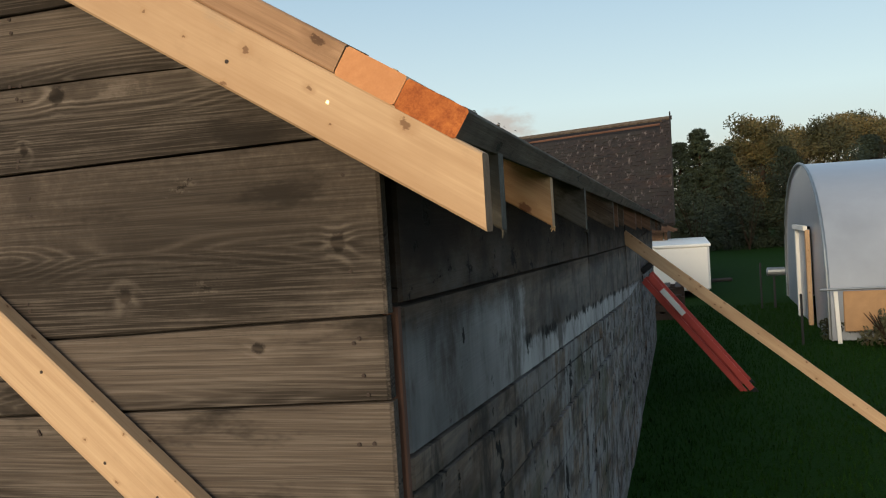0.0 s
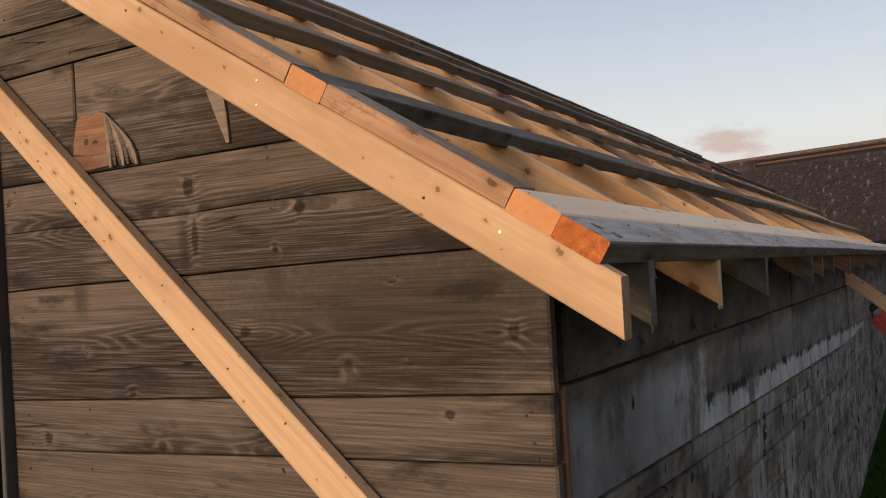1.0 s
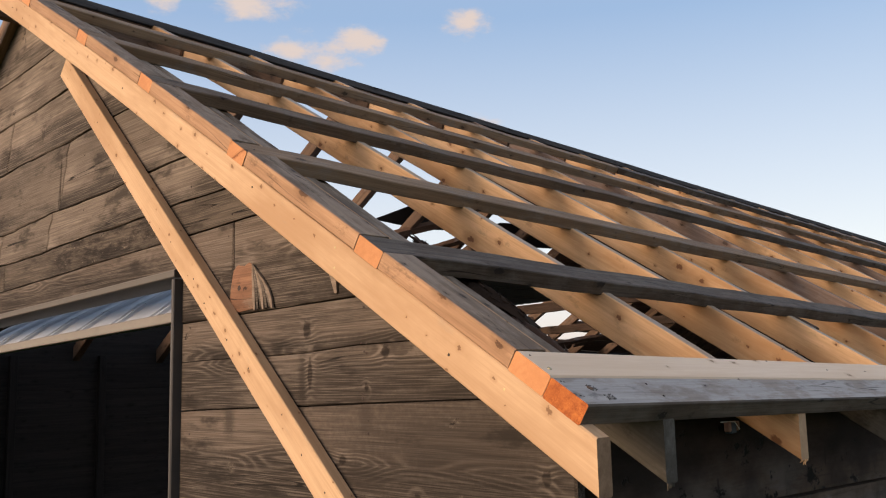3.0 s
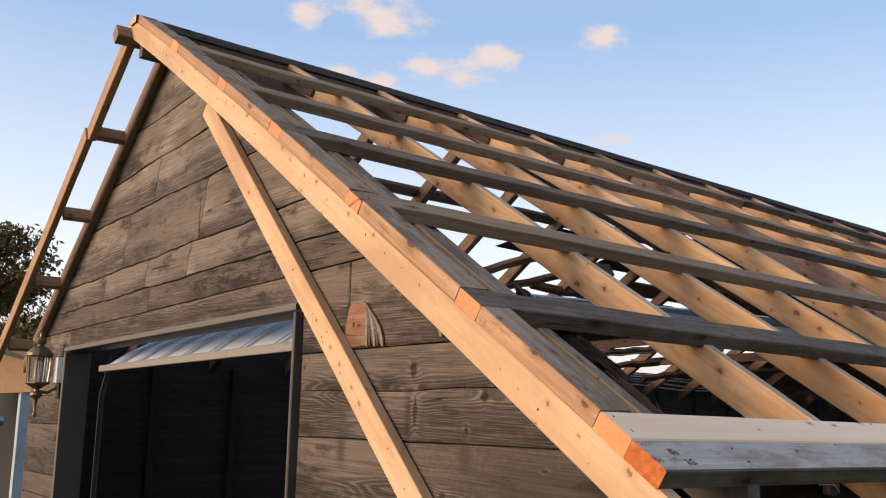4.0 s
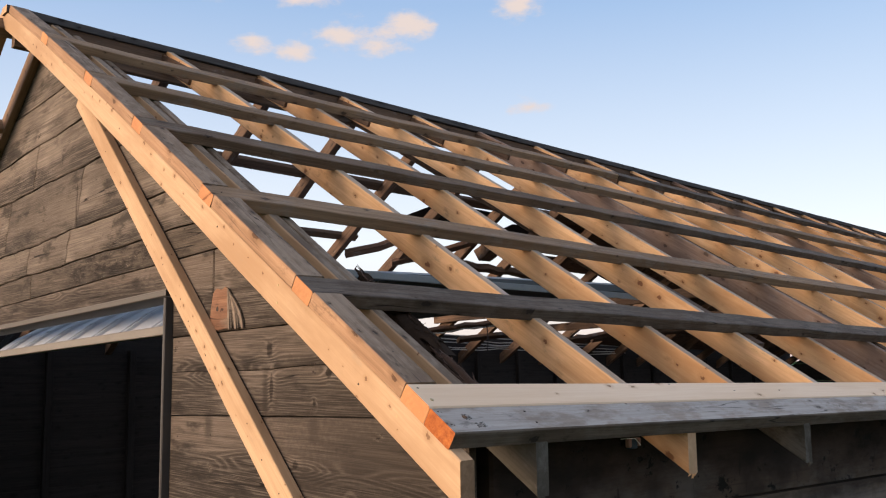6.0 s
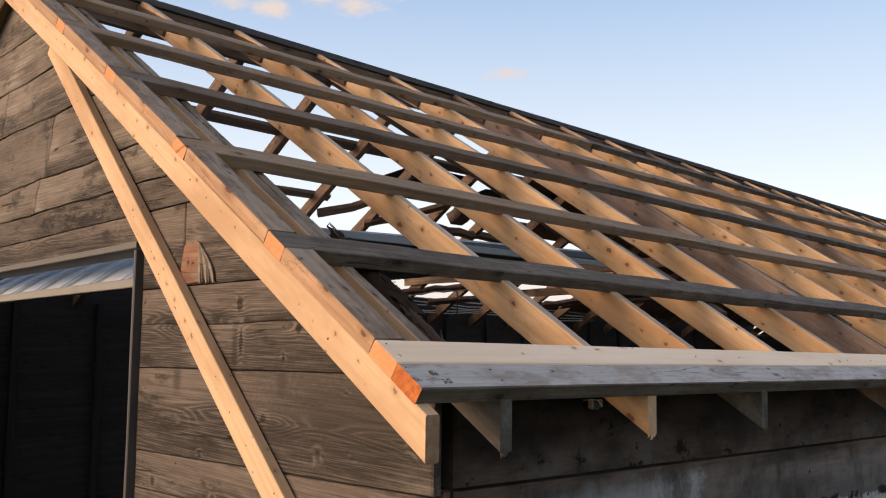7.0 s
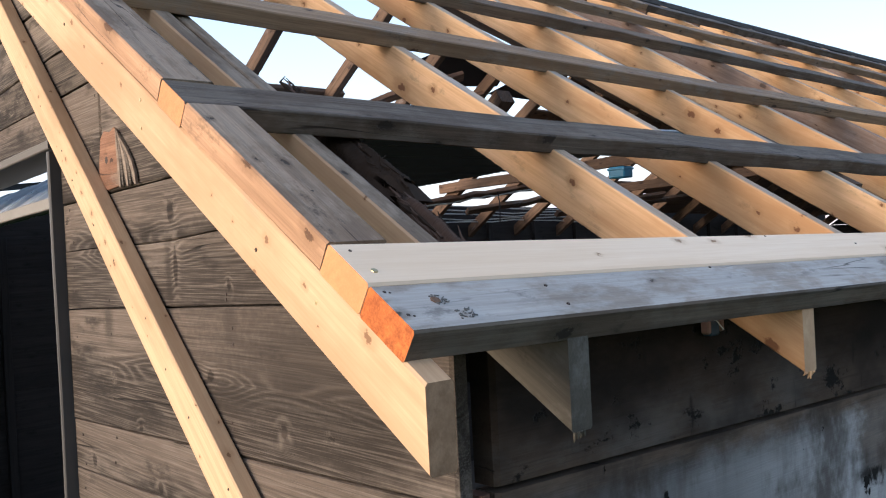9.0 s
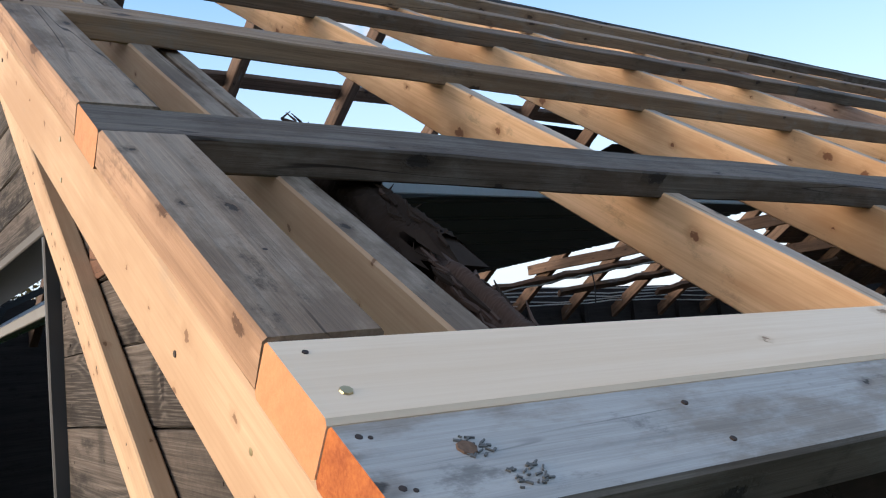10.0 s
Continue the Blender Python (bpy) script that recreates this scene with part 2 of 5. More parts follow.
M_RIP = wood("ripped_edge_wood", (0.43, 0.268, 0.155), (0.21, 0.12, 0.065), (0.06, 0.028, 0.013), contrast=0.7, ring=60, relief=0.25, stain=0.5, blotch=0.6, crack=0.6)
M_GREY = wood("weathered_grey_wood", (0.235, 0.172, 0.117), (0.098, 0.068, 0.045), (0.016, 0.012, 0.009), grey=(0.36, 0.283, 0.207), weather=0.5, contrast=0.65, ring=70, stain=0.75, relief=0.5, blotch=0.6, knot_scale=(9, 18), share=0.35, crack=0.9)
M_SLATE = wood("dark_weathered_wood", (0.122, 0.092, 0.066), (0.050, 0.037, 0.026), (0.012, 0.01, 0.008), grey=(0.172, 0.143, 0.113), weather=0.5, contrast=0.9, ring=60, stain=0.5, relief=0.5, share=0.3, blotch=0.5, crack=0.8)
M_EAVE = wood("silvered_board", (0.30, 0.262, 0.22), (0.14, 0.122, 0.104), (0.02, 0.016, 0.013), grey=(0.46, 0.445, 0.42), weather=0.56, contrast=0.5, ring=55, stain=0.5, relief=0.35, knot_scale=(9, 20), share=0.3, blotch=0.5, crack=0.7)
M_RIDGE = wood("blackened_ridge_wood", (0.080, 0.076, 0.075), (0.040, 0.037, 0.036), (0.008, 0.007, 0.006), contrast=0.8, ring=60, stain=0.4, relief=0.4, crack=0.6)
M_PURLIN = wood("old_purlin_wood", (0.31, 0.215, 0.13), (0.15, 0.096, 0.056), (0.03, 0.02, 0.014), grey=(0.29, 0.24, 0.19), weather=0.35, contrast=0.9, ring=60, stain=0.5, relief=0.4, share=0.35, blotch=0.6, crack=0.7)


# knots of the gable planks: x, z, half width, half height
WALL_KNOTS = [(-0.87, 2.132, 0.020, 0.028), (-0.856, 2.015, 0.012, 0.045), (-0.556, 2.063, 0.020, 0.018), (-0.628, 1.978, 0.009, 0.014), (-0.722, 1.802, 0.020, 0.014), (-0.079, 1.795, 0.014, 0.020), (-0.455, 1.726, 0.015, 0.016), (-1.082, 1.658, 0.013, 0.016), (-0.224, 1.637, 0.014, 0.010), (-0.994, 1.536, 0.017, 0.016), (-1.394, 1.537, 0.019, 0.018)]
# damp stains round nails and along the split
WALL_STAINS = [(-0.63, 1.90, 0.045, 0.060), (-1.245, 1.89, 0.030, 0.050), (-0.89, 1.99, 0.018, 0.090), (-0.66, 1.775, 0.26, 0.028), (-1.27, 2.07, 0.10, 0.028), (-0.58, 2.09, 0.22, 0.022), (-0.66, 2.23, 0.20, 0.03), (-1.1, 1.68, 0.3, 0.02), (-0.32, 1.85, 0.50, 0.15)]


M_OLDPURLIN = wood("dark_purlin_wood", (0.19, 0.132, 0.085), (0.085, 0.056, 0.035), (0.02, 0.014, 0.01), grey=(0.20, 0.165, 0.13), weather=0.35, contrast=0.9, ring=60, stain=0.6, relief=0.4, share=0.35, blotch=0.7, crack=0.7)


def placed_knots(n, spots):
    """How near the given knots are, in their own radii."""
    at = n.world_coords()
    wob = n.noise(n.world_coords((60, 60, 60)), 1.0, 3.0, 0.7)
    least = None
    for x, z, rx, rz in spots:
        d = n.vmath("MULTIPLY", n.vmath("SUBTRACT", at, (x, 0.0, z)), (1 / rx, 0.0, 1 / rz))
        m = n.nt.nodes.new("ShaderNodeVectorMath")
        m.operation = "LENGTH"
        n.nt.links.new(d, m.inputs[0])
        least = m.outputs["Value"] if least is None else n.math("MINIMUM", least, m.outputs["Value"])
    return n.math("MULTIPLY_ADD", n.math("SUBTRACT", wob, 0.5), 1.2, least)


def siding_wood(name, dark, light, pale, bleached, figured=1.0, rotten=False, at_heart=None):
    """Wide weathered planks: fine silver grain, a figured band along the heart, knots, damp stains, splits."""
    n = Nodes(name)
    kn, halo, swirl = knots(n, (2.2, 5.0), 1.0, 0.28, (0.02, 0.03))
    near = placed_knots(n, WALL_KNOTS)
    kn = n.math("MAXIMUM", kn, n.ramp(near, 1.05, 0.55))
    halo = n.math("MAXIMUM", halo, n.ramp(near, 2.6, 1.1))
    swirl = n.math("MAXIMUM", swirl, n.ramp(near, 3.2, 0.3, 0.0, 0.8))
    sep = n.nt.nodes.new("ShaderNodeSeparateXYZ")
    n.nt.links.new(n.coords(random=False), sep.inputs[0])
    across = sep.outputs["Y"]
    # the heart of the tree lies at a different height in each plank
    bend = n.noise(n.coords((0.7, 1, 1), 51.0), 1.0, 2.0)
    heart = n.math("MULTIPLY_ADD", n.rand(), 0.13, n.math("MULTIPLY_ADD", bend, 0.10, -0.115))
    if at_heart is not None:
        heart = n.math("MULTIPLY_ADD", bend, 0.03, at_heart - 0.015)
    off = n.math("SUBTRACT", across, heart)
    away = n.math("ABSOLUTE", off)
    warp = n.noise(n.coords((1.9, 9.0, 9.0)), 1.0, 1.2, 0.4)
    turn = n.math("ADD", n.math("MULTIPLY", away, 380.0), n.math("MULTIPLY_ADD", warp, 85.0, n.math("MULTIPLY", swirl, 5.0)))
    rings = n.math("POWER", n.math("MULTIPLY_ADD", n.math("SINE", turn), 0.5, 0.5), 2.0)
    zone = n.math("MAXIMUM", n.ramp(away, 0.052, 0.012), n.math("MULTIPLY", swirl, 0.5))
    if at_heart is None:
        zone = n.math("MULTIPLY", zone, n.ramp(n.noise(n.coords((1.4, 4, 4), 2.0), 1.0, 2.0), 0.42, 0.60, 0.05, 1.0))
    figure = n.math("MULTIPLY", rings, zone)
    streak = n.noise(n.coords((1.1, 110, 110)), 1.0, 3.0, 0.62)
    broad = n.noise(n.coords((0.7, 20, 20), 7.0), 1.0, 4.0, 0.6)
    fine = n.noise(n.coords((5, 330, 330)), 1.0, 2.0, 0.6)
    cloud = n.noise(n.coords((1.6, 5.0, 5.0), 5.0), 1.0, 6.0, 0.60)
    side = n.ramp(off, -0.04, 0.04, -0.15, 0.13)
    col = n.mix(n.ramp(n.math("ADD", cloud, side), 0.34, 0.66), dark, light)
    col = n.mix(n.ramp(broad, 0.42, 0.66, 0, 0.15 + 0.15 * figured), col, tuple(c * 0.85 for c in dark))
    col = n.mix(n.ramp(streak, 0.44, 0.66, 0, 0.10 + 0.13 * figured), col, tuple(c * 0.55 for c in dark))
    col = n.mix(n.ramp(fine, 0.44, 0.66, 0, 0.38), col, pale)
    hair = n.noise(n.coords((4, 240, 240), 61.0), 1.0, 2.0, 0.6)
    col = n.mix(n.ramp(hair, 0.50, 0.68, 0, 0.36), col, tuple(c * 0.6 for c in dark))
    col = n.mix(n.math("MULTIPLY", figure, 0.24 * figured), col, pale)
    col = n.mix(n.math("MULTIPLY", n.math("SUBTRACT", zone, figure), 0.42 * figured), col, tuple(c * 0.6 for c in dark))
    worn = n.ramp(n.noise(n.coords((1.8, 6, 6), 11.0), 1.0, 6.0, 0.6), 0.56 - 0.12 * bleached, 0.80 - 0.10 * bleached, 0, 0.8)
    col = n.mix(worn, col, n.mix(n.ramp(streak, 0.38, 0.62), tuple(c * 1.1 for c in pale), light))
    line = n.ramp(n.math("ABSOLUTE", n.math("SUBTRACT", n.noise(n.coords((0.4, 13, 13), 21.0), 1.0, 3.0), 0.5)), 0.007, 0.002)
    crack = n.math("MULTIPLY", line, n.ramp(n.noise(n.coords((0.9, 4, 4), 31.0), 1.0, 2.0), 0.57, 0.63, 0, 0.9))
    # ragged splits across the grain
    cross = n.ramp(n.math("ABSOLUTE", n.math("SUBTRACT", n.noise(n.coords((4.0, 2.0, 2.0), 41.0), 1.0, 4.0, 0.6), 0.5)), 0.009, 0.003)
    cross = n.math("MULTIPLY", cross, n.ramp(n.noise(n.coords((2.5, 3.5, 3.5), 47.0), 1.0, 2.0), 0.69 - 0.12 * bleached, 0.72 - 0.06 * bleached, 0, 0.7))
    if bleached > 0.3:
        crack = n.math("MAXIMUM", crack, cross)
    col = n.mix(crack, col, (0.005, 0.004, 0.003))
    spot = n.ramp(n.noise(n.coords((3.2, 9, 9), 15.0), 1.0, 5.0, 0.66), 0.56 - 0.05 * bleached, 0.70 - 0.04 * bleached, 0, 0.75)
    col = n.mix(spot, col, tuple(c * 0.45 for c in dark))
    tone = n.math("MULTIPLY_ADD", n.rand(), 0.4, 0.8)
    col = n.mix(1.0, col, n.node("CombineColor", Red=tone, Green=tone, Blue=tone).outputs[0], "MULTIPLY")
    damp = n.ramp(placed_knots(n, WALL_STAINS), 1.5, 0.2, 0, 0.62)
    col = n.mix(damp, col, tuple(c * 0.6 for c in dark))
    if rotten:
        # black rot over the door's nearer half, with flecks of bare wood left in it
        where = n.nt.nodes.new("ShaderNodeSeparateXYZ")
        n.nt.links.new(n.world_coords(), where.inputs[0])
        span = n.math("MULTIPLY", n.ramp(where.outputs["X"], -2.75, -2.45), n.ramp(where.outputs["X"], -1.45, -1.75))
        rot = n.math("MULTIPLY", n.ramp(n.noise(n.world_coords((7, 7, 26)), 1.0, 6.0, 0.72), 0.42, 0.60), span)
        col = n.mix(n.math("MULTIPLY", rot, 0.88), col, (0.012, 0.009, 0.007))
        fleck = n.math("MULTIPLY", n.ramp(n.noise(n.world_coords((26, 26, 70)), 1.0, 3.0, 0.7), 0.62, 0.70), span)
        col = n.mix(n.math("MULTIPLY", fleck, 0.6), col, pale)
    col = n.mix(n.math("MULTIPLY", n.math("MULTIPLY", halo, rings), 0.28), col, pale)
    col = n.mix(n.math("MULTIPLY", kn, 0.9), col, n.mix(rings, (0.012, 0.009, 0.007), (0.040, 0.031, 0.024)))
    h = n.math("ADD", n.math("MULTIPLY", figure, 0.8), n.math("SUBTRACT", fine, n.math("ADD", streak, n.math("MULTIPLY", crack, 2.0))))
    n.bump(h, 0.6, 0.002)
    return n.done(col, 0.88, Specular_IOR_Level=0.2)


SIDING = ((0.030, 0.0237, 0.0187), (0.110, 0.0875, 0.0695), (0.212, 0.180, 0.150), 0.3)
M_SIDING = siding_wood("weathered_siding", *SIDING, 0.9)
# planks whose heart shows as a figured band: above the middle, below it, and in it
M_SIDING_HEART = {7: siding_wood("figured_siding", *SIDING, 1.0, False, -0.012), 8: siding_wood("split_siding_below", *SIDING, 1.0, False, 0.052), 9: siding_wood("split_siding_above", *SIDING, 1.0, False, -0.040)}
M_SIDING_PALE = siding_wood("bleached_siding", (0.042, 0.0345, 0.028), (0.146, 0.120, 0.096), (0.27, 0.229, 0.189), 0.65, 0.25)
M_SIDING_TORN = siding_wood("rotten_siding", (0.026, 0.021, 0.017), (0.10, 0.081, 0.063), (0.22, 0.186, 0.15), 0.4, 0.3, True)
M_OLD = wood("old_brown_wood", (0.15, 0.095, 0.06), (0.06, 0.036, 0.022), (0.02, 0.013, 0.01), weather=0.15, contrast=0.9, ring=50, stain=0.5, relief=0.4, blotch=0.5)
M_OLDGREY = wood("old_grey_brown_wood", (0.18, 0.108, 0.066), (0.083, 0.045, 0.028), (0.03, 0.018, 0.013), weather=0.2, contrast=0.9, ring=50, stain=0.4, relief=0.4, blotch=0.4)
M_OLDRAFTER = wood("old_pinkish_grey_wood", (0.30, 0.215, 0.165), (0.15, 0.10, 0.075), (0.04, 0.025, 0.018), grey=(0.33, 0.27, 0.23), weather=0.3, contrast=0.8, ring=50, stain=0.45, relief=0.4, blotch=0.6)
# near-black: the dimness under the roof is put into this wood's colour
M_INSIDE = wood("shade_dark_wood", (0.030, 0.025, 0.022), (0.012, 0.0105, 0.010), (0.01, 0.008, 0.007), contrast=0.9, ring=40, stain=0.5, relief=0.4)


def side_wall_wood(name, lime):
    """Rough old planks with worn limewash, damp drips, moss and black rot. lime: the broad board below the top one."""
    n = Nodes(name)
    sep = n.nt.nodes.new("ShaderNodeSeparateXYZ")
    n.nt.links.new(n.world_coords(), sep.inputs[0])
    z, y = sep.outputs["Z"], sep.outputs["Y"]
    grain = n.noise(n.coords((3, 110, 110)), 1.0, 4.0, 0.7)
    cloud = n.noise(n.coords((1.6, 8, 8), 3.0), 1.0, 6.0, 0.62)
    col = n.mix(n.ramp(cloud, 0.36, 0.64), (0.030, 0.0210, 0.0145), (0.155, 0.113, 0.080))
    col = n.mix(n.ramp(grain, 0.45, 0.7, 0, 0.5), col, (0.026, 0.020, 0.015))
    tone = n.math("MULTIPLY_ADD", n.rand(), 0.5, 0.75)
    col = n.mix(1.0, col, n.node("CombineColor", Red=tone, Green=tone, Blue=tone).outputs[0], "MULTIPLY")
    drips = n.noise(n.world_coords((1, 11, 1.8)), 1.0, 5.0, 0.66)
    patch = n.noise(n.world_coords((1, 2.6, 6.5)), 1.0, 6.0, 0.66)
    soft = n.noise(n.world_coords((1, 1.7, 3.0)), 1.0, 3.0, 0.5)
    edge = n.noise(n.world_coords((1, 9, 14)), 1.0, 6.0, 0.7)
    level = n.math("MULTIPLY_ADD", y, 0.05, z)
    dark = (0.016, 0.0125, 0.010)
    if lime:
        # near the corner the whole board is limed, farther on its lower half, and brightest there
        far = n.ramp(n.math("MULTIPLY_ADD", edge, 0.22, y), 1.22, 1.30)
        bare = n.math("MULTIPLY", far, n.ramp(n.math("MULTIPLY_ADD", edge, 0.06, level), 1.555, 1.572))
        top = n.ramp(n.math("ADD", n.math("MULTIPLY_ADD", y, 0.024, z), n.math("MULTIPLY", edge, 0.10)), 1.735, 1.660)
        cover = n.math("MULTIPLY", top, n.math("SUBTRACT", 1.0, n.math("MULTIPLY", bare, 0.8)))
        cover = n.math("MULTIPLY", cover, n.ramp(n.math("MULTIPLY_ADD", drips, 0.5, n.math("MULTIPLY", patch, 0.5)), 0.36, 0.46, 0.7, 1.0))
        white = n.math("ADD", n.ramp(y, 0.55, 1.35, 0.0, 0.62), n.ramp(n.math("MULTIPLY_ADD", drips, 0.25, n.math("MULTIPLY", soft, 0.75)), 0.38, 0.64, 0.0, 0.30))
        white = n.math("MULTIPLY", white, n.ramp(drips, 0.34, 0.52, 0.75, 1.0))
        limecol = n.mix(white, (0.118, 0.116, 0.114), (0.48, 0.472, 0.465))
        col = n.mix(n.math("MULTIPLY", cover, 0.95), col, limecol)
        stain = n.ramp(n.noise(n.world_coords((2, 4.5, 3.0)), 1.0, 6.0, 0.66), 0.47, 0.66, 0, 0.8)
        col = n.mix(stain, col, (0.040, 0.029, 0.021))
        # the lime has flaked off in black gouges along the edge of the bare wood
        gouge = n.math("MULTIPLY", far, n.ramp(n.math("ABSOLUTE", n.math("SUBTRACT", n.math("MULTIPLY_ADD", edge, 0.08, level), 1.575)), 0.026, 0.008))
        gouge = n.math("MULTIPLY", gouge, n.ramp(n.noise(n.world_coords((2, 7, 5)), 1.0, 5.0, 0.65), 0.48, 0.55))
        col = n.mix(gouge, col, (0.007, 0.0055, 0.0045))
    else:
        weak = n.ramp(n.math("MULTIPLY_ADD", patch, 0.6, n.math("MULTIPLY", drips, 0.4)), 0.43, 0.55, 0.08, 0.85)
        weak = n.math("MULTIPLY", weak, n.ramp(n.math("MULTIPLY_ADD", soft, 1.4, y), 1.2, 2.6, 0.25, 1.0))
        col = n.mix(weak, col, n.mix(soft, (0.16, 0.16, 0.16), (0.34, 0.335, 0.33)))
        moss = n.math("MULTIPLY", n.ramp(n.noise(n.world_coords((2, 1.4, 5)), 1.0, 5.0), 0.52, 0.66, 0, 0.65), n.ramp(level, 1.5, 1.3))
        col = n.mix(moss, col, (0.055, 0.056, 0.022))
        streak = n.ramp(n.noise(n.world_coords((2, 8, 3.4)), 1.0, 6.0, 0.68), 0.50, 0.63, 0, 0.74)
        col = n.mix(streak, col, dark)
    rot = n.ramp(n.noise(n.world_coords((3, 8.0, 7.0)), 1.0, 5.0, 0.62), 0.655 if lime else 0.60, 0.67 if lime else 0.625)
    col = n.mix(rot, col, (0.004, 0.0035, 0.003))
    n.bump(n.math("SUBTRACT", n.math("MULTIPLY", grain, 0.6), n.math("MULTIPLY", rot, 2.0)), 0.7, 0.004)
    return n.done(col, 0.9, Specular_IOR_Level=0.25)


M_LIME = side_wall_wood("limewashed_plank", True)
M_SIDE = side_wall_wood("worn_limewashed_plank", False)


def damp_shaded_wood():
    """The damp top board: dark brown, eave shade painted above a paler foot, broad black blotches, drips."""
    n = Nodes("damp_eave_shaded_plank")
    sep = n.nt.nodes.new("ShaderNodeSeparateXYZ")
    n.nt.links.new(n.world_coords(), sep.inputs[0])
    grain = n.noise(n.coords((3, 120, 120)), 1.0, 4.0, 0.7)
    broad = n.noise(n.world_coords((1, 2.2, 5.5)), 1.0, 6.0, 0.64)
    # blackish above, paler below: the eave's shade is painted into the colour
    paler_foot = n.math("MULTIPLY_ADD", sep.outputs["Y"], 0.024, sep.outputs["Z"])
    paler_foot = n.ramp(n.math("MULTIPLY_ADD", broad, -0.16, paler_foot), 1.76, 1.60)
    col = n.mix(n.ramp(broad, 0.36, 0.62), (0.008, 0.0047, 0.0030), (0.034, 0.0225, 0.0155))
    col = n.mix(n.math("MULTIPLY", paler_foot, 0.75), col, (0.094, 0.067, 0.047))
    col = n.mix(n.ramp(grain, 0.46, 0.7, 0, 0.45), col, (0.018, 0.012, 0.009))
    # a thin grey wash has stayed on the lower half
    wash = n.math("MULTIPLY", paler_foot, n.ramp(n.noise(n.world_coords((1, 3.0, 9)), 1.0, 6.0, 0.66), 0.44, 0.62, 0, 0.7))
    col = n.mix(wash, col, (0.105, 0.094, 0.082))
    dark_patch = n.ramp(n.noise(n.world_coords((1, 2.6, 3.2)), 1.0, 4.0, 0.6), 0.46, 0.66, 0, 0.75)
    col = n.mix(dark_patch, col, (0.014, 0.010, 0.008))
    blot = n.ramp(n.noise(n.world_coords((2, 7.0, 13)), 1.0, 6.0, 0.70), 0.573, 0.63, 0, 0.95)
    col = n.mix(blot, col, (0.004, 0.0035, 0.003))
    drip = n.ramp(n.noise(n.world_coords((2, 16, 4)), 1.0, 4.0, 0.6), 0.62, 0.70, 0, 0.7)
    col = n.mix(drip, col, (0.008, 0.006, 0.005))
    n.bump(n.math("SUBTRACT", grain, blot), 0.6, 0.003)
    return n.done(col, 0.9, Specular_IOR_Level=0.2)


M_DAMP_SHADED = damp_shaded_wood()


def plain(name, colour, rough=0.6, metal=0.0, grain=60.0, amount=0.2, bump=0.1, **more):
    n = Nodes(name)
    f = n.noise(n.coords((1, 1, 1)), grain, 5.0, 0.6)
    g = n.noise(n.coords((1, 1, 1), 4.0), grain / 12, 4.0, 0.6)
    dark = tuple(c * (1 - amount) for c in colour)
    col = n.mix(n.math("MULTIPLY_ADD", f, 0.5, n.math("MULTIPLY", g, 0.5)), colour, dark)
    col = n.mix(n.ramp(g, 0.55, 0.75, 0, amount), col, tuple(c * 0.45 for c in colour))
    n.bump(f, bump, 0.001)
    return n.done(col, rough, metal, **more)


M_TRIM = plain("dark_painted_trim", (0.055, 0.052, 0.05), 0.55)
# narrow edges of the frame, a lighter grey than its broad faces
M_TRIM_EDGE = plain("lighter_grey_trim_edge", (0.105, 0.097, 0.087), 0.8)
M_DOOR = plain("white_steel_door", (0.50, 0.54, 0.59), 0.45, amount=0.2)
M_ZINC = plain("galvanised_steel", (0.34, 0.37, 0.39), 0.5, 0.8, 90.0, 0.35)
M_TRACK = plain("dull_dark_steel", (0.04, 0.043, 0.043), 0.6, 0.4, 90.0, 0.35)
M_GALV = plain("pale_galvanised_steel", (0.36, 0.41, 0.42), 0.55, 0.3, 90.0, 0.4)
M_DOOR_BACK = plain("dark_door_back", (0.115, 0.14, 0.145), 0.7)
M_PATCH = wood("orange_brown_patch", (0.31, 0.165, 0.095), (0.135, 0.066, 0.037), (0.02, 0.012, 0.008), grey=(0.25, 0.20, 0.15), weather=0.3, contrast=0.9, blotch=0.8, stain=0.7, relief=0.5, crack=0.8)
M_CHIP = wood("torn_pale_wood", (0.25, 0.20, 0.155), (0.14, 0.105, 0.078), (0.05, 0.035, 0.025), contrast=0.8, ring=60, relief=0.4, blotch=0.5)
M_TAIL = wood("greenish_grey_wood", (0.088, 0.078, 0.060), (0.042, 0.036, 0.027), (0.015, 0.012, 0.009), grey=(0.15, 0.14, 0.118), weather=0.4, contrast=0.6, ring=70, stain=0.5, relief=0.5, blotch=0.6, share=0.1)
# lightened grey: sunlight on the door's lower edge is put into the colour
M_SUNLIT_LIP = plain("sunlit_door_edge", (0.215, 0.20, 0.18), 0.5, amount=0.3)
M_INK = plain("worn_stamp_ink", (0.12, 0.118, 0.112), 0.9)
# torn roofing sheets; also the shade painted on the small shed's inner walls
M_BLACK = plain("black_tarpaper_and_shade", (0.018, 0.018, 0.019), 0.9)
M_DIRT = plain("dirt_floor", (0.05, 0.04, 0.032), 0.95, grain=20.0)
M_SCREW = plain("steel_screw", (0.50, 0.40, 0.22), 0.4, 0.9, amount=0.1)
M_NAIL = plain("rusty_nail", (0.035, 0.022, 0.016), 0.8)
M_BARK = plain("rotten_bark", (0.050, 0.034, 0.024), 0.95, grain=45.0, amount=0.8, bump=1.0, Specular_IOR_Level=0.1)
M_ROT = plain("broken_reddish_wood", (0.085, 0.047, 0.029), 0.9, grain=45.0, amount=0.6, bump=0.6)
M_RUST = plain("reddish_brown_board", (0.16, 0.075, 0.045), 0.9, grain=12.0, amount=0.6, bump=0.4)
M_WIRE = plain("grey_cable", (0.46, 0.44, 0.40), 0.6)
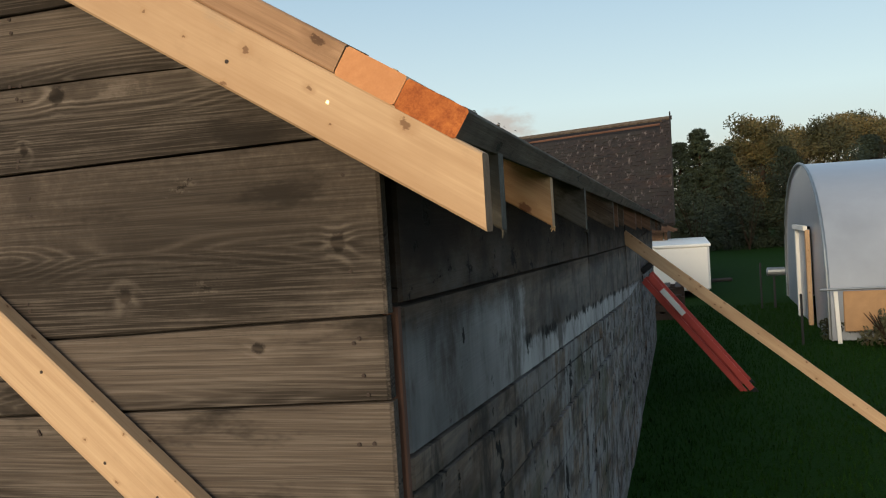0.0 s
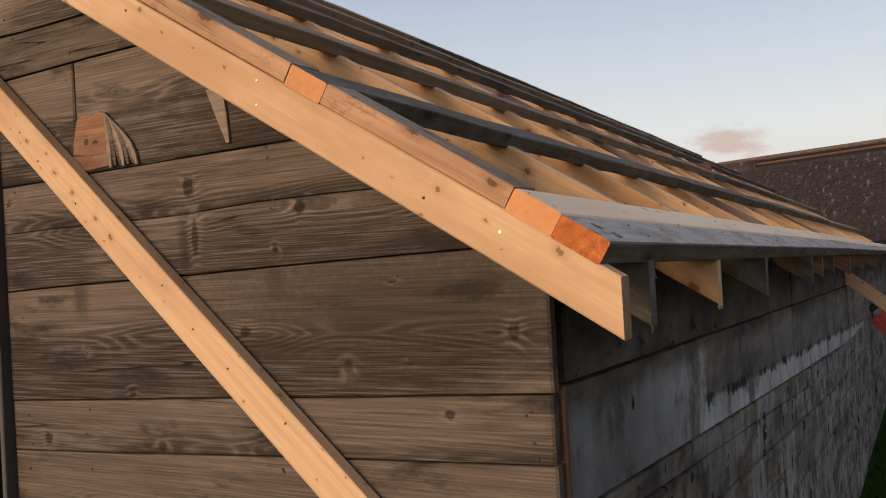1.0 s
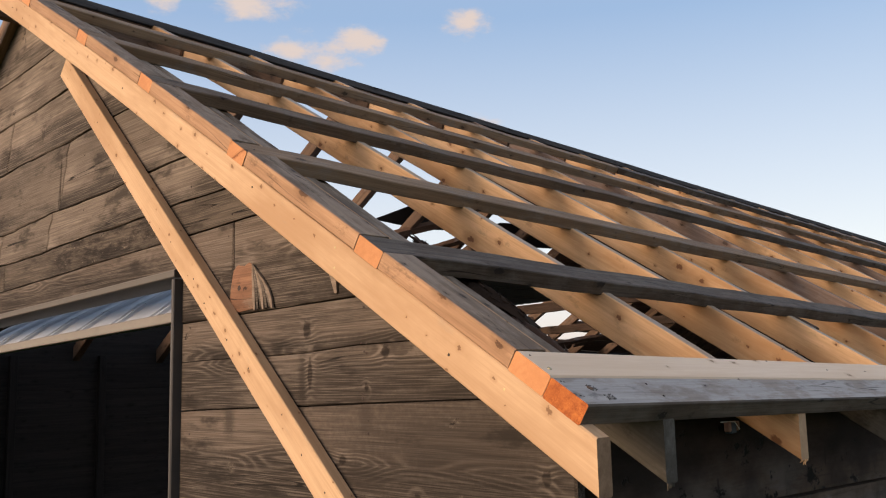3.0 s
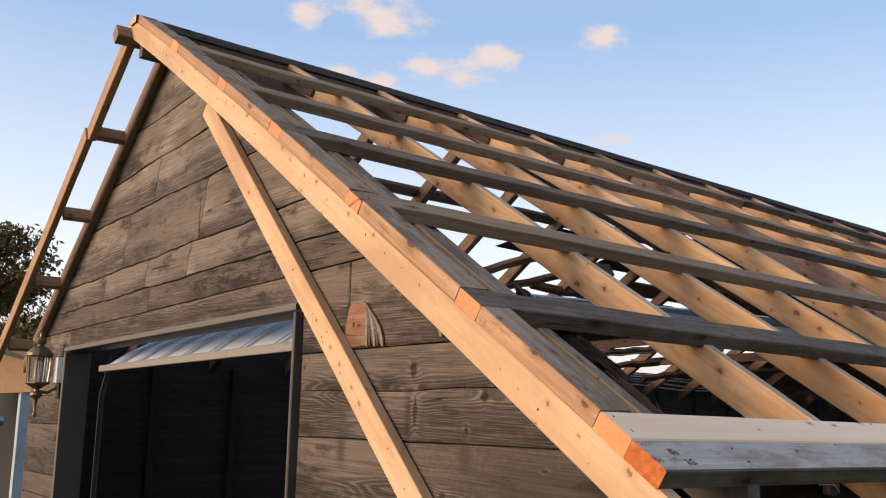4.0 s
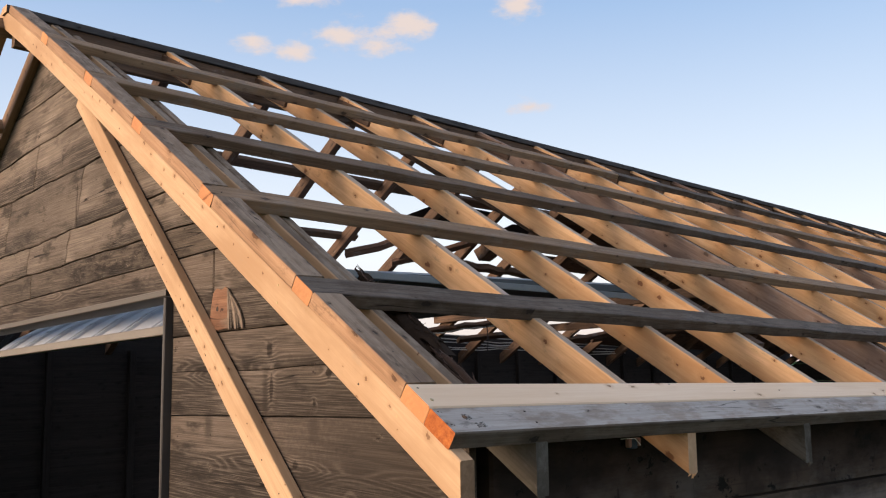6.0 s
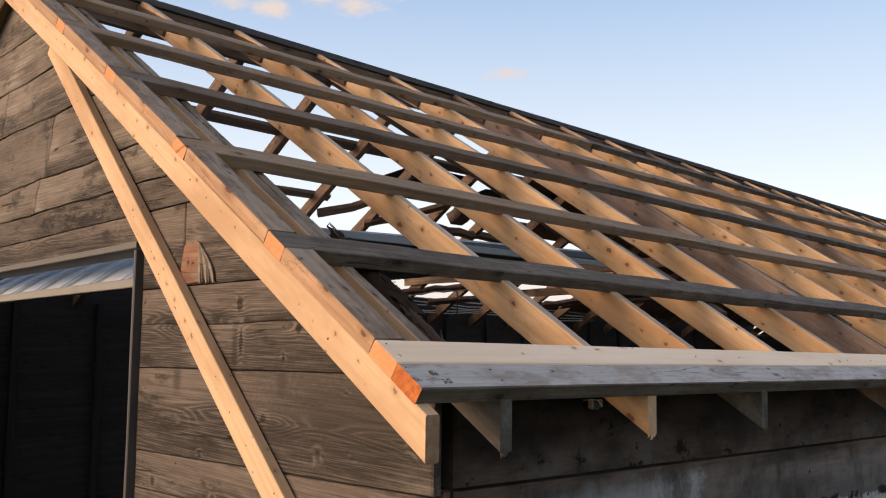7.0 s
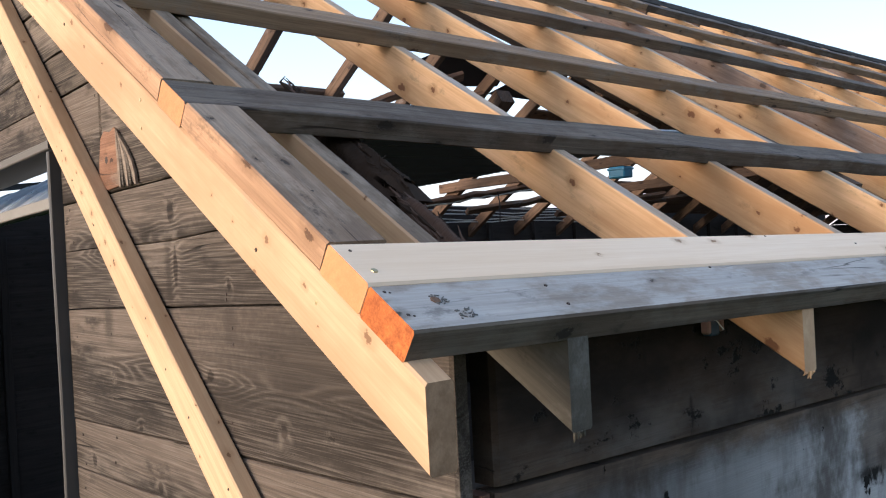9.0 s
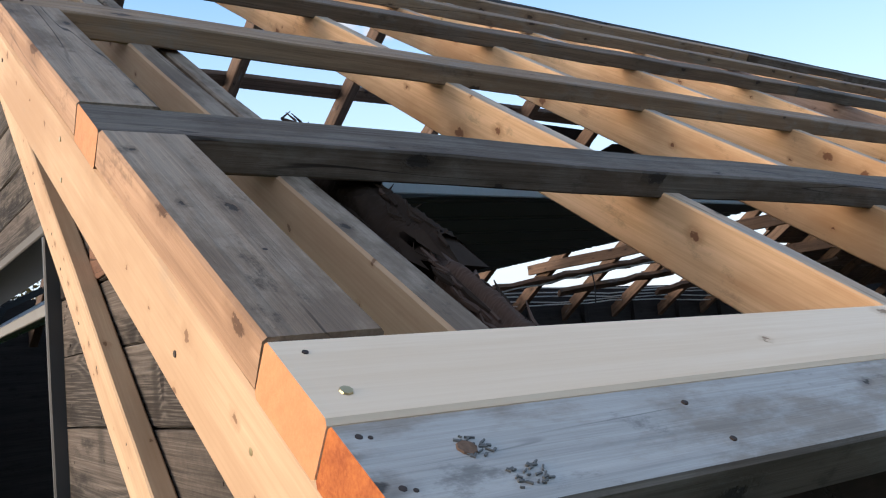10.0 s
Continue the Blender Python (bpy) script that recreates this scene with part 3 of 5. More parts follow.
M_CLAMP = plain("pinkish_plastic", (0.32, 0.18, 0.135), 0.6)
M_CLAMP_BLUE = plain("dark_blue_plastic", (0.02, 0.05, 0.08), 0.5)
M_BLUE = plain("blue_plastic_box", (0.02, 0.16, 0.28), 0.4)
M_BRASS = plain("aged_brass", (0.20, 0.165, 0.09), 0.45, 0.8, amount=0.5)
M_WHITE = plain("white_paint", (0.78, 0.77, 0.73), 0.55, amount=0.1)
M_TRAILER = plain("white_trailer_paint", (0.90, 0.89, 0.85), 0.5, amount=0.06)
M_RED = plain("red_fibreglass", (0.50, 0.055, 0.04), 0.45)
M_RUBBER = plain("black_rubber", (0.02, 0.02, 0.021), 0.8)
M_PLASTIC = plain("greenhouse_film", (0.35, 0.385, 0.45), 0.28, grain=5.0, amount=0.3)
M_TAN = plain("tan_panel", (0.52, 0.31, 0.15), 0.75, grain=9.0, amount=0.7)
M_BLUEPAINT = plain("peeling_pale_blue_paint", (0.42, 0.50, 0.56), 0.75, grain=14.0, amount=0.5)
M_ROOFING = plain("grey_metal_roofing", (0.22, 0.23, 0.25), 0.5)
M_BRICKLOG = plain("pallet_wood", (0.10, 0.065, 0.045), 0.9, grain=30.0, amount=0.5)


def glass_mat():
    n = Nodes("lantern_glass")
    return n.done((0.9, 0.9, 0.85), 0.08, Transmission_Weight=0.9, IOR=1.45)


M_GLASS = glass_mat()


def shingles_mat():
    n = Nodes("mossy_old_shingles")
    a = n.noise(n.world_coords((1.5, 1.5, 1.5)), 1.0, 6.0, 0.6)
    b = n.noise(n.world_coords((7, 7, 5)), 1.0, 7.0, 0.75)
    lichen = n.noise(n.world_coords((11, 4, 3)), 1.0, 5.0, 0.7)
    col = n.mix(n.ramp(b, 0.35, 0.65), (0.023, 0.0145, 0.0118), (0.006, 0.0045, 0.004))
    col = n.mix(n.ramp(a, 0.45, 0.6, 0, 0.6), col, (0.018, 0.015, 0.011))
    col = n.mix(n.ramp(lichen, 0.57, 0.66, 0, 0.7), col, (0.15, 0.125, 0.115))
    warm = n.ramp(n.noise(n.world_coords((0.5, 0.5, 1.1)), 1.0, 4.0, 0.6), 0.56, 0.68, 0, 0.45)
    col = n.mix(n.math("MULTIPLY", warm, n.ramp(b, 0.4, 0.6)), col, (0.115, 0.056, 0.030))
    n.bump(b, 0.6, 0.01)
    return n.done(col, 0.9)


M_SHINGLE = shingles_mat()


def grass_mat(name, a, b):
    n = Nodes(name)
    big = n.noise(n.world_coords((0.7, 0.7, 0.7)), 1.0, 5.0, 0.6)
    fine = n.noise(n.world_coords((40, 40, 40)), 1.0, 3.0, 0.7)
    col = n.mix(big, a, b)
    col = n.mix(n.ramp(fine, 0.4, 0.7, 0, 0.6), col, tuple(c * 0.5 for c in a))
    n.bump(fine, 0.8, 0.02)
    return n.done(col, 0.95, Specular_IOR_Level=0.05)


M_GRASS = grass_mat("lawn", (0.011, 0.035, 0.0045), (0.022, 0.050, 0.007))


def leaf_mat(name, a, b):
    n = Nodes(name)
    r = n.nt.nodes.new("ShaderNodeNewGeometry").outputs["Random Per Island"]
    big = n.noise(n.world_coords((0.5, 0.5, 0.5)), 1.0, 3.0)
    col = n.mix(r, a, b)
    col = n.mix(n.ramp(big, 0.4, 0.65), col, tuple(c * 0.55 for c in a))
    return n.done(col, 0.75)


M_LEAF = leaf_mat("tree_leaves", (0.070, 0.070, 0.020), (0.165, 0.112, 0.036))
M_NEEDLE = leaf_mat("conifer_needles", (0.014, 0.026, 0.009), (0.034, 0.040, 0.014))
M_BUSH = leaf_mat("bush_leaves", (0.05, 0.06, 0.025), (0.11, 0.085, 0.045))


# ---- helpers for meshes ----
def mesh_ob(name, bm, mats, parent=None, label="", matrix=None):
    me = bpy.data.meshes.new(name)
    bm.normal_update()
    bm.to_mesh(me)
    bm.free()
    for m in mats if isinstance(mats, (list, tuple)) else [mats]:
        me.materials.append(m)
    ob = new(name, me)
    if matrix is not None:
        ob.matrix_world = matrix
    if parent is not None:
        ob.parent = parent
    if label:
        ob["label"] = label
    return ob


def part(name, bm, mats, parent, label="", matrix=None):
    return mesh_ob(name, bm, mats, parent, label, matrix)


def thing(name, label, category, group="", kind=""):
    return tagged(new(name), label, category, group, kind)


def box_bm(x0, x1, y0, y1, z0, z1, bevel=0.0, bm=None):
    bm = bm or bmesh.new()
    vs = [bm.verts.new((x, y, z)) for x in (x0, x1) for y in (y0, y1) for z in (z0, z1)]
    for f in ((0, 1, 3, 2), (4, 6, 7, 5), (0, 4, 5, 1), (2, 3, 7, 6), (0, 2, 6, 4), (1, 5, 7, 3)):
        bm.faces.new([vs[i] for i in f])
    if bevel:
        edges = list({e for v in vs for e in v.link_edges})
        bmesh.ops.bevel(bm, geom=edges, offset=bevel, segments=1, affect="EDGES")
    return bm


RNG = random.Random(7)


def plank_bm(length, width, thick, bevel=0.003, step=0.3, wave=0.001, cut0=0.0, cut1=0.0, end0=0, end1=0, low=0, high=0, rough_end=0.0, bend=None):
    """A sawn board: x along, y across and centred, top at z = 0. cut0 and cut1 slant the ends by that run for each metre down.
    end0, end1, low, high: material slots of the two ends and the two narrow sides."""
    bm = bmesh.new()
    n = max(1, min(24, int(length / step)))
    b = min(bevel, thick * 0.3, width * 0.3)
    prof = [(-width / 2 + b, 0), (width / 2 - b, 0), (width / 2, -b), (width / 2, -thick + b), (width / 2 - b, -thick), (-width / 2 + b, -thick), (-width / 2, -thick + b), (-width / 2, -b)]
    rows = []
    for i in range(n + 1):
        x = length * i / n
        dy, dz = RNG.uniform(-wave, wave), RNG.uniform(-wave, wave)
        if bend is not None:
            dz -= SAG * max(0.0, x - bend) ** 2
        row = []
        for y, z in prof:
            xx = x + (cut0 * z if i == 0 else 0) + (cut1 * z if i == n else 0)
            if rough_end and i == n:
                xx += RNG.uniform(-rough_end, rough_end)
            row.append(bm.verts.new((xx, y + dy + RNG.uniform(-wave, wave) * 0.3, z + dz)))
        rows.append(row)
    for a, c in zip(rows, rows[1:]):
        for k in range(8):
            f = bm.faces.new((a[k], c[k], c[(k + 1) % 8], a[(k + 1) % 8]))
            f.material_index = high if k in (1, 2, 3) else low if k in (5, 6, 7) else 0
    f = bm.faces.new(rows[0])
    f.material_index = end0
    f = bm.faces.new(rows[-1][::-1])
    f.material_index = end1
    return bm


def along(p0, p1, up):
    """The pose of a board from p0 to p1 whose top faces up."""
    p0, p1, up = Vector(p0), Vector(p1), Vector(up)
    x = (p1 - p0).normalized()
    y = up.cross(x).normalized()
    z = x.cross(y)
    return Matrix((x, y, z)).transposed().to_4x4(), (p1 - p0).length, p0


def board(name, p0, p1, up, width, thick, mats, parent=None, label="", **more):
    turn, length, p = along(p0, p1, up)
    return mesh_ob(name, plank_bm(length, width, thick, **more), mats, parent, label, Matrix.Translation(p) @ turn)


def polygon_bm(pts, thick, bevel=0.004):
    """An upright slab: pts in x, z; its face at y = 0 looks to -y."""
    bm = bmesh.new()
    c = sum((Vector(p) for p in pts), Vector((0, 0))) / len(pts)
    inner = []
    for p in pts:
        d = c - Vector(p)
        inner.append(Vector(p) + d.normalized() * min(bevel * 1.4, d.length * 0.3))
    front = [bm.verts.new((p.x, 0, p.y)) for p in inner]
    rim = [bm.verts.new((p[0], bevel, p[1])) for p in pts]
    back = [bm.verts.new((p[0], thick, p[1])) for p in pts]
    bm.faces.new(front)
    bm.faces.new(back[::-1])
    k = len(pts)
    for i in range(k):
        j = (i + 1) % k
        bm.faces.new((front[j], front[i], rim[i], rim[j]))
        bm.faces.new((rim[j], rim[i], back[i], back[j]))
    bmesh.ops.recalc_face_normals(bm, faces=bm.faces)
    return bm


def tube_bm(pts, r, sides=8, bm=None, cap=True):
    bm = bm or bmesh.new()
    pts = [Vector(p) for p in pts]
    rings = []
    for i, p in enumerate(pts):
        d = (pts[min(i + 1, len(pts) - 1)] - pts[max(i - 1, 0)]).normalized()
        a = d.orthogonal().normalized() if abs(d.z) > 0.9 else d.cross(Vector((0, 0, 1))).normalized()
        b = d.cross(a)
        rr = r[i] if isinstance(r, (list, tuple)) else r
        rings.append([bm.verts.new(p + (a * math.cos(t) + b * math.sin(t)) * rr) for t in (2 * math.pi * k / sides for k in range(sides))])
    for u, v in zip(rings, rings[1:]):
        for k in range(sides):
            bm.faces.new((u[k], u[(k + 1) % sides], v[(k + 1) % sides], v[k]))
    if cap:
        bm.faces.new(rings[0][::-1])
        bm.faces.new(rings[-1])
    return bm


# ---- the building's plan ----
XL, XRIDGE, LENGTH = -5.30, -2.98, 11.7          # left wall, ridge, far wall
SLOPE = math.atan(0.6124)
CS, SN = math.cos(SLOPE), math.sin(SLOPE)
ZTOP = 2.0654                                    # roof surface above the corner of the walls
FALL = 0.025                                     # the old building sinks towards its far end
Z_RIDGE = ZTOP - XRIDGE * 0.6124
FRONT = -0.214
PITCH_L = 0.655                                  # the other slope is a little steeper
CSL, SNL = math.cos(math.atan(PITCH_L)), math.sin(math.atan(PITCH_L))
UP_R, UP_L = Vector((SN, 0, CS)), Vector((-SNL, 0, CSL))


def drop(y):
    return FALL * max(0.0, y - 0.3)


SAG, SAG_FROM = 0.0125, 1.5                      # the slope sinks a little towards the ridge


def right(s, y, n=0.0):
    """A place on the right slope: s up the slope from above the wall, y along, n above the roof surface."""
    return flat(s, y, n - SAG * max(0.0, s - SAG_FROM) ** 2)


def flat(s, y, n=0.0):
    """The same on the slope without its sag."""
    return Vector((-s * CS + n * SN, y, ZTOP + s * SN + n * CS - drop(y)))


def left(s, y, n=0.0):
    """A place on the other slope: s down from the ridge; its old rafters sit lower at the ridge."""
    return left_flat(s, y, n - 0.085 * max(0.0, 1 - s / 1.6))


def left_flat(s, y, n=0.0):
    return Vector((XRIDGE - s * CSL - n * SNL, y, Z_RIDGE - s * SNL + n * CSL - drop(y)))


S_RIDGE = -XRIDGE / CS
PLUMB = SN / CS
LAYER = 0.04                                     # thickness of the purlins and spacers

# ---- ground ----
ground = mesh_ob("ground", box_bm(-400, 400, -300, 500, -0.5, 0.0), M_GRASS)
tagged(ground, "mown dark green lawn around the shed", "ground", kind="structure")
floor = mesh_ob("floor", box_bm(XL + 0.1, -0.1, 0.1, LENGTH - 0.1, 0.001, 0.03), M_DIRT)
tagged(floor, "bare dark dirt floor inside the shed", "floor", kind="structure")

# ---- front wall of wide weathered planks ----
wall_front = thing("wall_front", "gable wall of wide weathered brown planks", "wall", kind="structure")
DOOR_L, DOOR_R = -4.43, -1.53


def door_top(x):
    return 2.355 + 0.028 * (x - DOOR_R)


JOINTS = [(0.0, 0.0), (0.28, 0.01), (0.55, 0.015), (0.82, 0.02), (1.08, 0.025), (1.32, 0.03), (1.553, 0.035), (1.681, 0.035), (1.958, 0.03), (2.094, 0.023), (2.218, 0.022), (2.507, 0.03), (2.615, 0.027), (2.772, 0.0314), (3.02, 0.021), (3.28, 0.0355), (3.45, 0.02), (3.95, 0.0)]
SPLITS = {10: [-1.232], 11: [-3.11], 12: [-2.60, -3.14, -3.79], 13: [-2.47, -3.49], 14: [-3.08]}
CRACK = 9                                        # one wide plank has split along its length


def clip(poly, a, b, c):
    """Keeps the part of a polygon where a x + b z <= c."""
    out = []
    for p, q in zip(poly, poly[1:] + poly[:1]):
        dp, dq = a * p[0] + b * p[1] - c, a * q[0] + b * q[1] - c
        if dp <= 0:
            out.append(p)
        if dp * dq < 0:
            t = dp / (dp - dq)
            out.append((p[0] + (q[0] - p[0]) * t, p[1] + (q[1] - p[1]) * t))
    return out


def waver(k, x):
    """How far a joint strays from its line: the old planks of the gable are the most ragged."""
    size = 0.0055 if k > 11 or k == CRACK else 0.0012
    return size * (0.6 * math.sin(x * 7.3 + k * 2.1) + 0.4 * math.sin(x * 19.0 + k) + 0.25 * math.sin(x * 53.0 + 3 * k))


def split_at(x, k, z):
    """The ragged, slanting end of a plank."""
    if k < 12 or x > -0.1 or x <= XL:
        return x
    return x + 0.32 * (z - (JOINTS[k][0] + JOINTS[k + 1][0]) / 2) + 0.007 * math.sin(z * 61 + x * 9) + 0.004 * math.sin(z * 163 + x * 5)


def siding():
    under = 0.132 / CS
    for i, ((z0, m0), (z1, m1)) in enumerate(zip(JOINTS, JOINTS[1:])):
        cuts = [0.0] + SPLITS.get(i, []) + [XL]
        gap = 0.0018 if i < 11 else 0.0024
        gap0, gap1 = 0.0007 if i == CRACK else gap, 0.0007 if i + 1 == CRACK else gap
        for xr, xl in zip(cuts, cuts[1:]):
            xr -= (gap if i < 12 else 0.0022) if xr < 0 else 0.011 + RNG.uniform(-0.004, 0.003)
            xl += gap if i < 12 else 0.0022
            runs = [xl + (xr - xl) * k / 24 for k in range(25)]
            lower = [(x, z0 + m0 * x + gap0 + waver(i, x)) for x in runs]
            upper = [(x, z1 + m1 * x - gap1 + waver(i + 1, x)) for x in runs]
            rise = [k / 6 for k in range(1, 6)]
            right_end = [(xr, lower[-1][1] + (upper[-1][1] - lower[-1][1]) * f) for f in rise]
            left_end = [(xl, upper[0][1] + (lower[0][1] - upper[0][1]) * f) for f in rise]
            whole = lower + right_end + upper[::-1] + left_end
            whole = [(split_at(x, i, z) if x in (xl, xr) else x, z) for x, z in whole]
            regions = []
            if z1 + m1 * xl < door_top(DOOR_L) or z0 + m0 * DOOR_R < door_top(DOOR_R):
                regions = [clip(whole, 1, 0, DOOR_L), clip(whole, -1, 0, -DOOR_R)]
                mid = clip(clip(whole, -1, 0, -DOOR_L), 1, 0, DOOR_R)
                if len(mid) > 2:
                    regions.append(clip(mid, 0.028, -1, 0.028 * DOOR_R - 2.355))
            else:
                regions = [whole]
            for poly in regions:
                if len(poly) < 3:
                    continue
                poly = clip(poly, 0.6124, 1, ZTOP - under)
                if len(poly) > 2:
                    poly = clip(poly, -PITCH_L, 1, Z_RIDGE - PITCH_L * XRIDGE - 0.125 / CSL)
                if len(poly) < 3:
                    continue
                cx, cz = sum(p[0] for p in poly) / len(poly), sum(p[1] for p in poly) / len(poly)
                if max(p[0] for p in poly) - min(p[0] for p in poly) < 0.03 or max(p[1] for p in poly) - min(p[1] for p in poly) < 0.012:
                    continue
                bm = polygon_bm([(p[0] - cx, p[1] - cz) for p in poly], 0.026)
                # the grain runs along x with its own y across, so the slab is built lying and stood up
                for v in bm.verts:
                    v.co = Vector((v.co.x, v.co.z, -v.co.y))
                stand = Matrix.Translation((cx, RNG.uniform(-0.0012, 0.0012), cz)) @ Matrix.Rotation(radians(90), 4, "X")
                part("plank", bm, M_SIDING_TORN if i == 11 else M_SIDING_PALE if i > 11 else M_SIDING_HEART.get(i, M_SIDING), wall_front, "", stand)


siding()
# strips behind the joints
for z0, m0 in JOINTS[1:-1]:
    spans = [(-0.03, DOOR_R + 0.02), (DOOR_L - 0.02, XL + 0.05)] if z0 < 2.45 else [(-0.03, XL + 0.05)]
    for xa, xb in spans:
        lo = max(xb, XRIDGE - (Z_RIDGE - 0.25 - z0) / PITCH_L)
        hi = min(xa, XRIDGE + (Z_RIDGE - 0.25 - z0) / 0.6124)
        if hi - lo > 0.15:
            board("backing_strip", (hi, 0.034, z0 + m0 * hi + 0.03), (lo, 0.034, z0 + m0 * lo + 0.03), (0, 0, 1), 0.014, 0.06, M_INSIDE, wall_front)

# ---- side wall ----
wall_side = thing("wall_side", "side wall of rough planks with worn grey limewash and black rot", "wall", kind="structure")
SIDE_Z = [(1.97, -0.022), (1.692, -0.024), (1.452, -0.054), (1.395, -0.064)] + [(1.395 - 0.155 * k, -0.064 + 0.008 * k) for k in range(1, 9)] + [(0.0, 0.0)]
SIDE_Y = [0.066, 2.95, 5.7, 8.8, LENGTH]


def side_planks():
    def lev(z, m, y):
        return z + m * min(y, 5.5)

    turn = Matrix(((0, 0, 1, 0), (1, 0, 0, 0), (0, 1, 0, 0), (0, 0, 0, 1)))
    for k, ((za, ma), (zb, mb)) in enumerate(zip(SIDE_Z, SIDE_Z[1:])):
        ends = SIDE_Y if k < 2 else [SIDE_Y[0]] + [1.1 + 0.37 * (k % 3) + 1.6 * i + RNG.uniform(-0.2, 0.2) for i in range(6)] + [LENGTH]
        for y0, y1 in zip(ends, ends[1:]):
            g = 0.004 if k < 2 else 0.003
            pts = [(y0 + g, lev(zb, mb, y0) + g), (y1 - g, lev(zb, mb, y1) + g), (y1 - g, lev(za, ma, y1) - g), (y0 + g, lev(za, ma, y0) - g)]
            cy, cz = sum(p[0] for p in pts) / 4, sum(p[1] for p in pts) / 4
            bm = polygon_bm([(p[0] - cy, p[1] - cz) for p in pts], 0.045, 0.006)
            for v in bm.verts:
                v.co = Vector((v.co.x, v.co.z, -v.co.y))
            part("plank", bm, M_DAMP_SHADED if k == 0 else M_LIME if k == 1 else M_SIDE, wall_side, "", Matrix.Translation((RNG.uniform(-0.008, 0.006), cy, cz)) @ turn)


side_planks()
board("corner_post", (-0.003, 0.046, 0.0), (-0.003, 0.046, 1.69), (1, 0, 0), 0.02, 0.06, M_RUST, wall_side, "reddish brown corner strip")
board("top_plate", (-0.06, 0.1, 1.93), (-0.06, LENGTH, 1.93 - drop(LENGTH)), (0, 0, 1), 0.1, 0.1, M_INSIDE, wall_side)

# inner and far walls, the interior's shade put into their colour
wall_left = thing("wall_left", "old plank wall with studs, coloured dark for the shade inside", "wall", kind="structure")
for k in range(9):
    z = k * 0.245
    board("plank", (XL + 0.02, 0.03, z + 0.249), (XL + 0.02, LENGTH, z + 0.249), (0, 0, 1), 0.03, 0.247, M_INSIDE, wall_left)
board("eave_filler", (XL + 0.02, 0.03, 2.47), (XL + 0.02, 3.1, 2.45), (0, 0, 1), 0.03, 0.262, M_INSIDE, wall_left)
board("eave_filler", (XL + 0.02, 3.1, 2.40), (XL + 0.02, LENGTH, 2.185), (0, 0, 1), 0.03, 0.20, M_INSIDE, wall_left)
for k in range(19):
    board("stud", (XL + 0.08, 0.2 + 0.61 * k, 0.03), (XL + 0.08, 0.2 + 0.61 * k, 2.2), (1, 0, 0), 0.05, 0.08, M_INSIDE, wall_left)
wall_far = thing("wall_far", "old plank wall at the far end, coloured dark for the shade", "wall", kind="structure")
for k in range(15):
    z = k * 0.25
    poly = [(XL, z), (-0.05, z), (-0.05, z + 0.245), (XL, z + 0.245)]
    poly = clip(poly, 0.6124, 1, ZTOP - drop(LENGTH) - 0.15)
    if len(poly) > 2:
        poly = clip(poly, -PITCH_L, 1, Z_RIDGE - drop(LENGTH) - PITCH_L * XRIDGE - 0.15)
    if len(poly) > 2:
        cx, cz = sum(p[0] for p in poly) / len(poly), sum(p[1] for p in poly) / len(poly)
        bm = polygon_bm([(p[0] - cx, p[1] - cz) for p in poly], 0.03)
        for v in bm.verts:
            v.co = Vector((v.co.x, v.co.z, -v.co.y))
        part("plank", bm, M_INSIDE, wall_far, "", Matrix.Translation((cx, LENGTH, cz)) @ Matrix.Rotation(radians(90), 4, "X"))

# ---- roof frame ----
roof = thing("roof_frame", "open roof frame of new spruce rafters and old grey purlins", "roof frame")
PURLINS = [0.459, 1.057, 1.660, 2.204, 2.81]     # upper edges, up the slope
PURLIN_MATS = [M_SLATE, M_PURLIN, M_OLDPURLIN, M_PURLIN, M_PURLIN]
BREAKS = [[FRONT, 4.3, 8.1, LENGTH + 0.1], [FRONT, 5.4, 9.0, LENGTH + 0.1], [FRONT, 2.55, 6.6, LENGTH + 0.1], [FRONT, 4.9, 8.4, LENGTH + 0.1], [FRONT, 3.7, 7.5, LENGTH + 0.1]]
for s, m, br in zip(PURLINS, PURLIN_MATS, BREAKS):
    for i, (y0, y1) in enumerate(zip(br, br[1:])):
        lift = RNG.uniform(0, 0.006) if i else 0
        a, b = right(s - 0.0445, y0, lift), right(s - 0.0445, y1 - 0.004, lift)
        mm = m if i == 0 else RNG.choice((M_SLATE, M_PURLIN, M_GREY))
        board("purlin", a, b, UP_R, 0.089, LAYER, [mm, M_CUT_PALE], roof, "", end0=1 if i == 0 else 0, wave=0.003, step=0.2)

# eave boards
S_EAVE = -0.041
for k, (m, w) in enumerate(((M_PALE, 0.089), (M_EAVE, 0.089))):
    s = S_EAVE - 0.0445 - 0.0895 * k
    for i, (y0, y1) in enumerate(((FRONT, 3.6), (3.6, 7.4), (7.4, LENGTH + 0.1))):
        # the outer board's lower narrow side takes a darker wood than its top
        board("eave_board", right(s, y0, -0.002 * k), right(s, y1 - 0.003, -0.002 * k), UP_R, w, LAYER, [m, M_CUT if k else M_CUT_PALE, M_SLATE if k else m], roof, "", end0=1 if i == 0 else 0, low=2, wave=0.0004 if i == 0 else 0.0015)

# fly rafter and spacers
# the barge board's low end is coloured darker for the shade it lies in
board("barge_board", flat(-0.257, FRONT + 0.019, -LAYER), flat(S_RIDGE - 0.012, FRONT + 0.019, -LAYER), UP_R, 0.038, 0.082, [M_NEW, M_DULL_SHADED], roof, "new pale spruce barge board", cut0=PLUMB, cut1=-PLUMB, end0=1, bend=SAG_FROM + 0.257, step=0.2)
edges = [S_EAVE] + [v for s in PURLINS for v in (s - 0.089, s)]
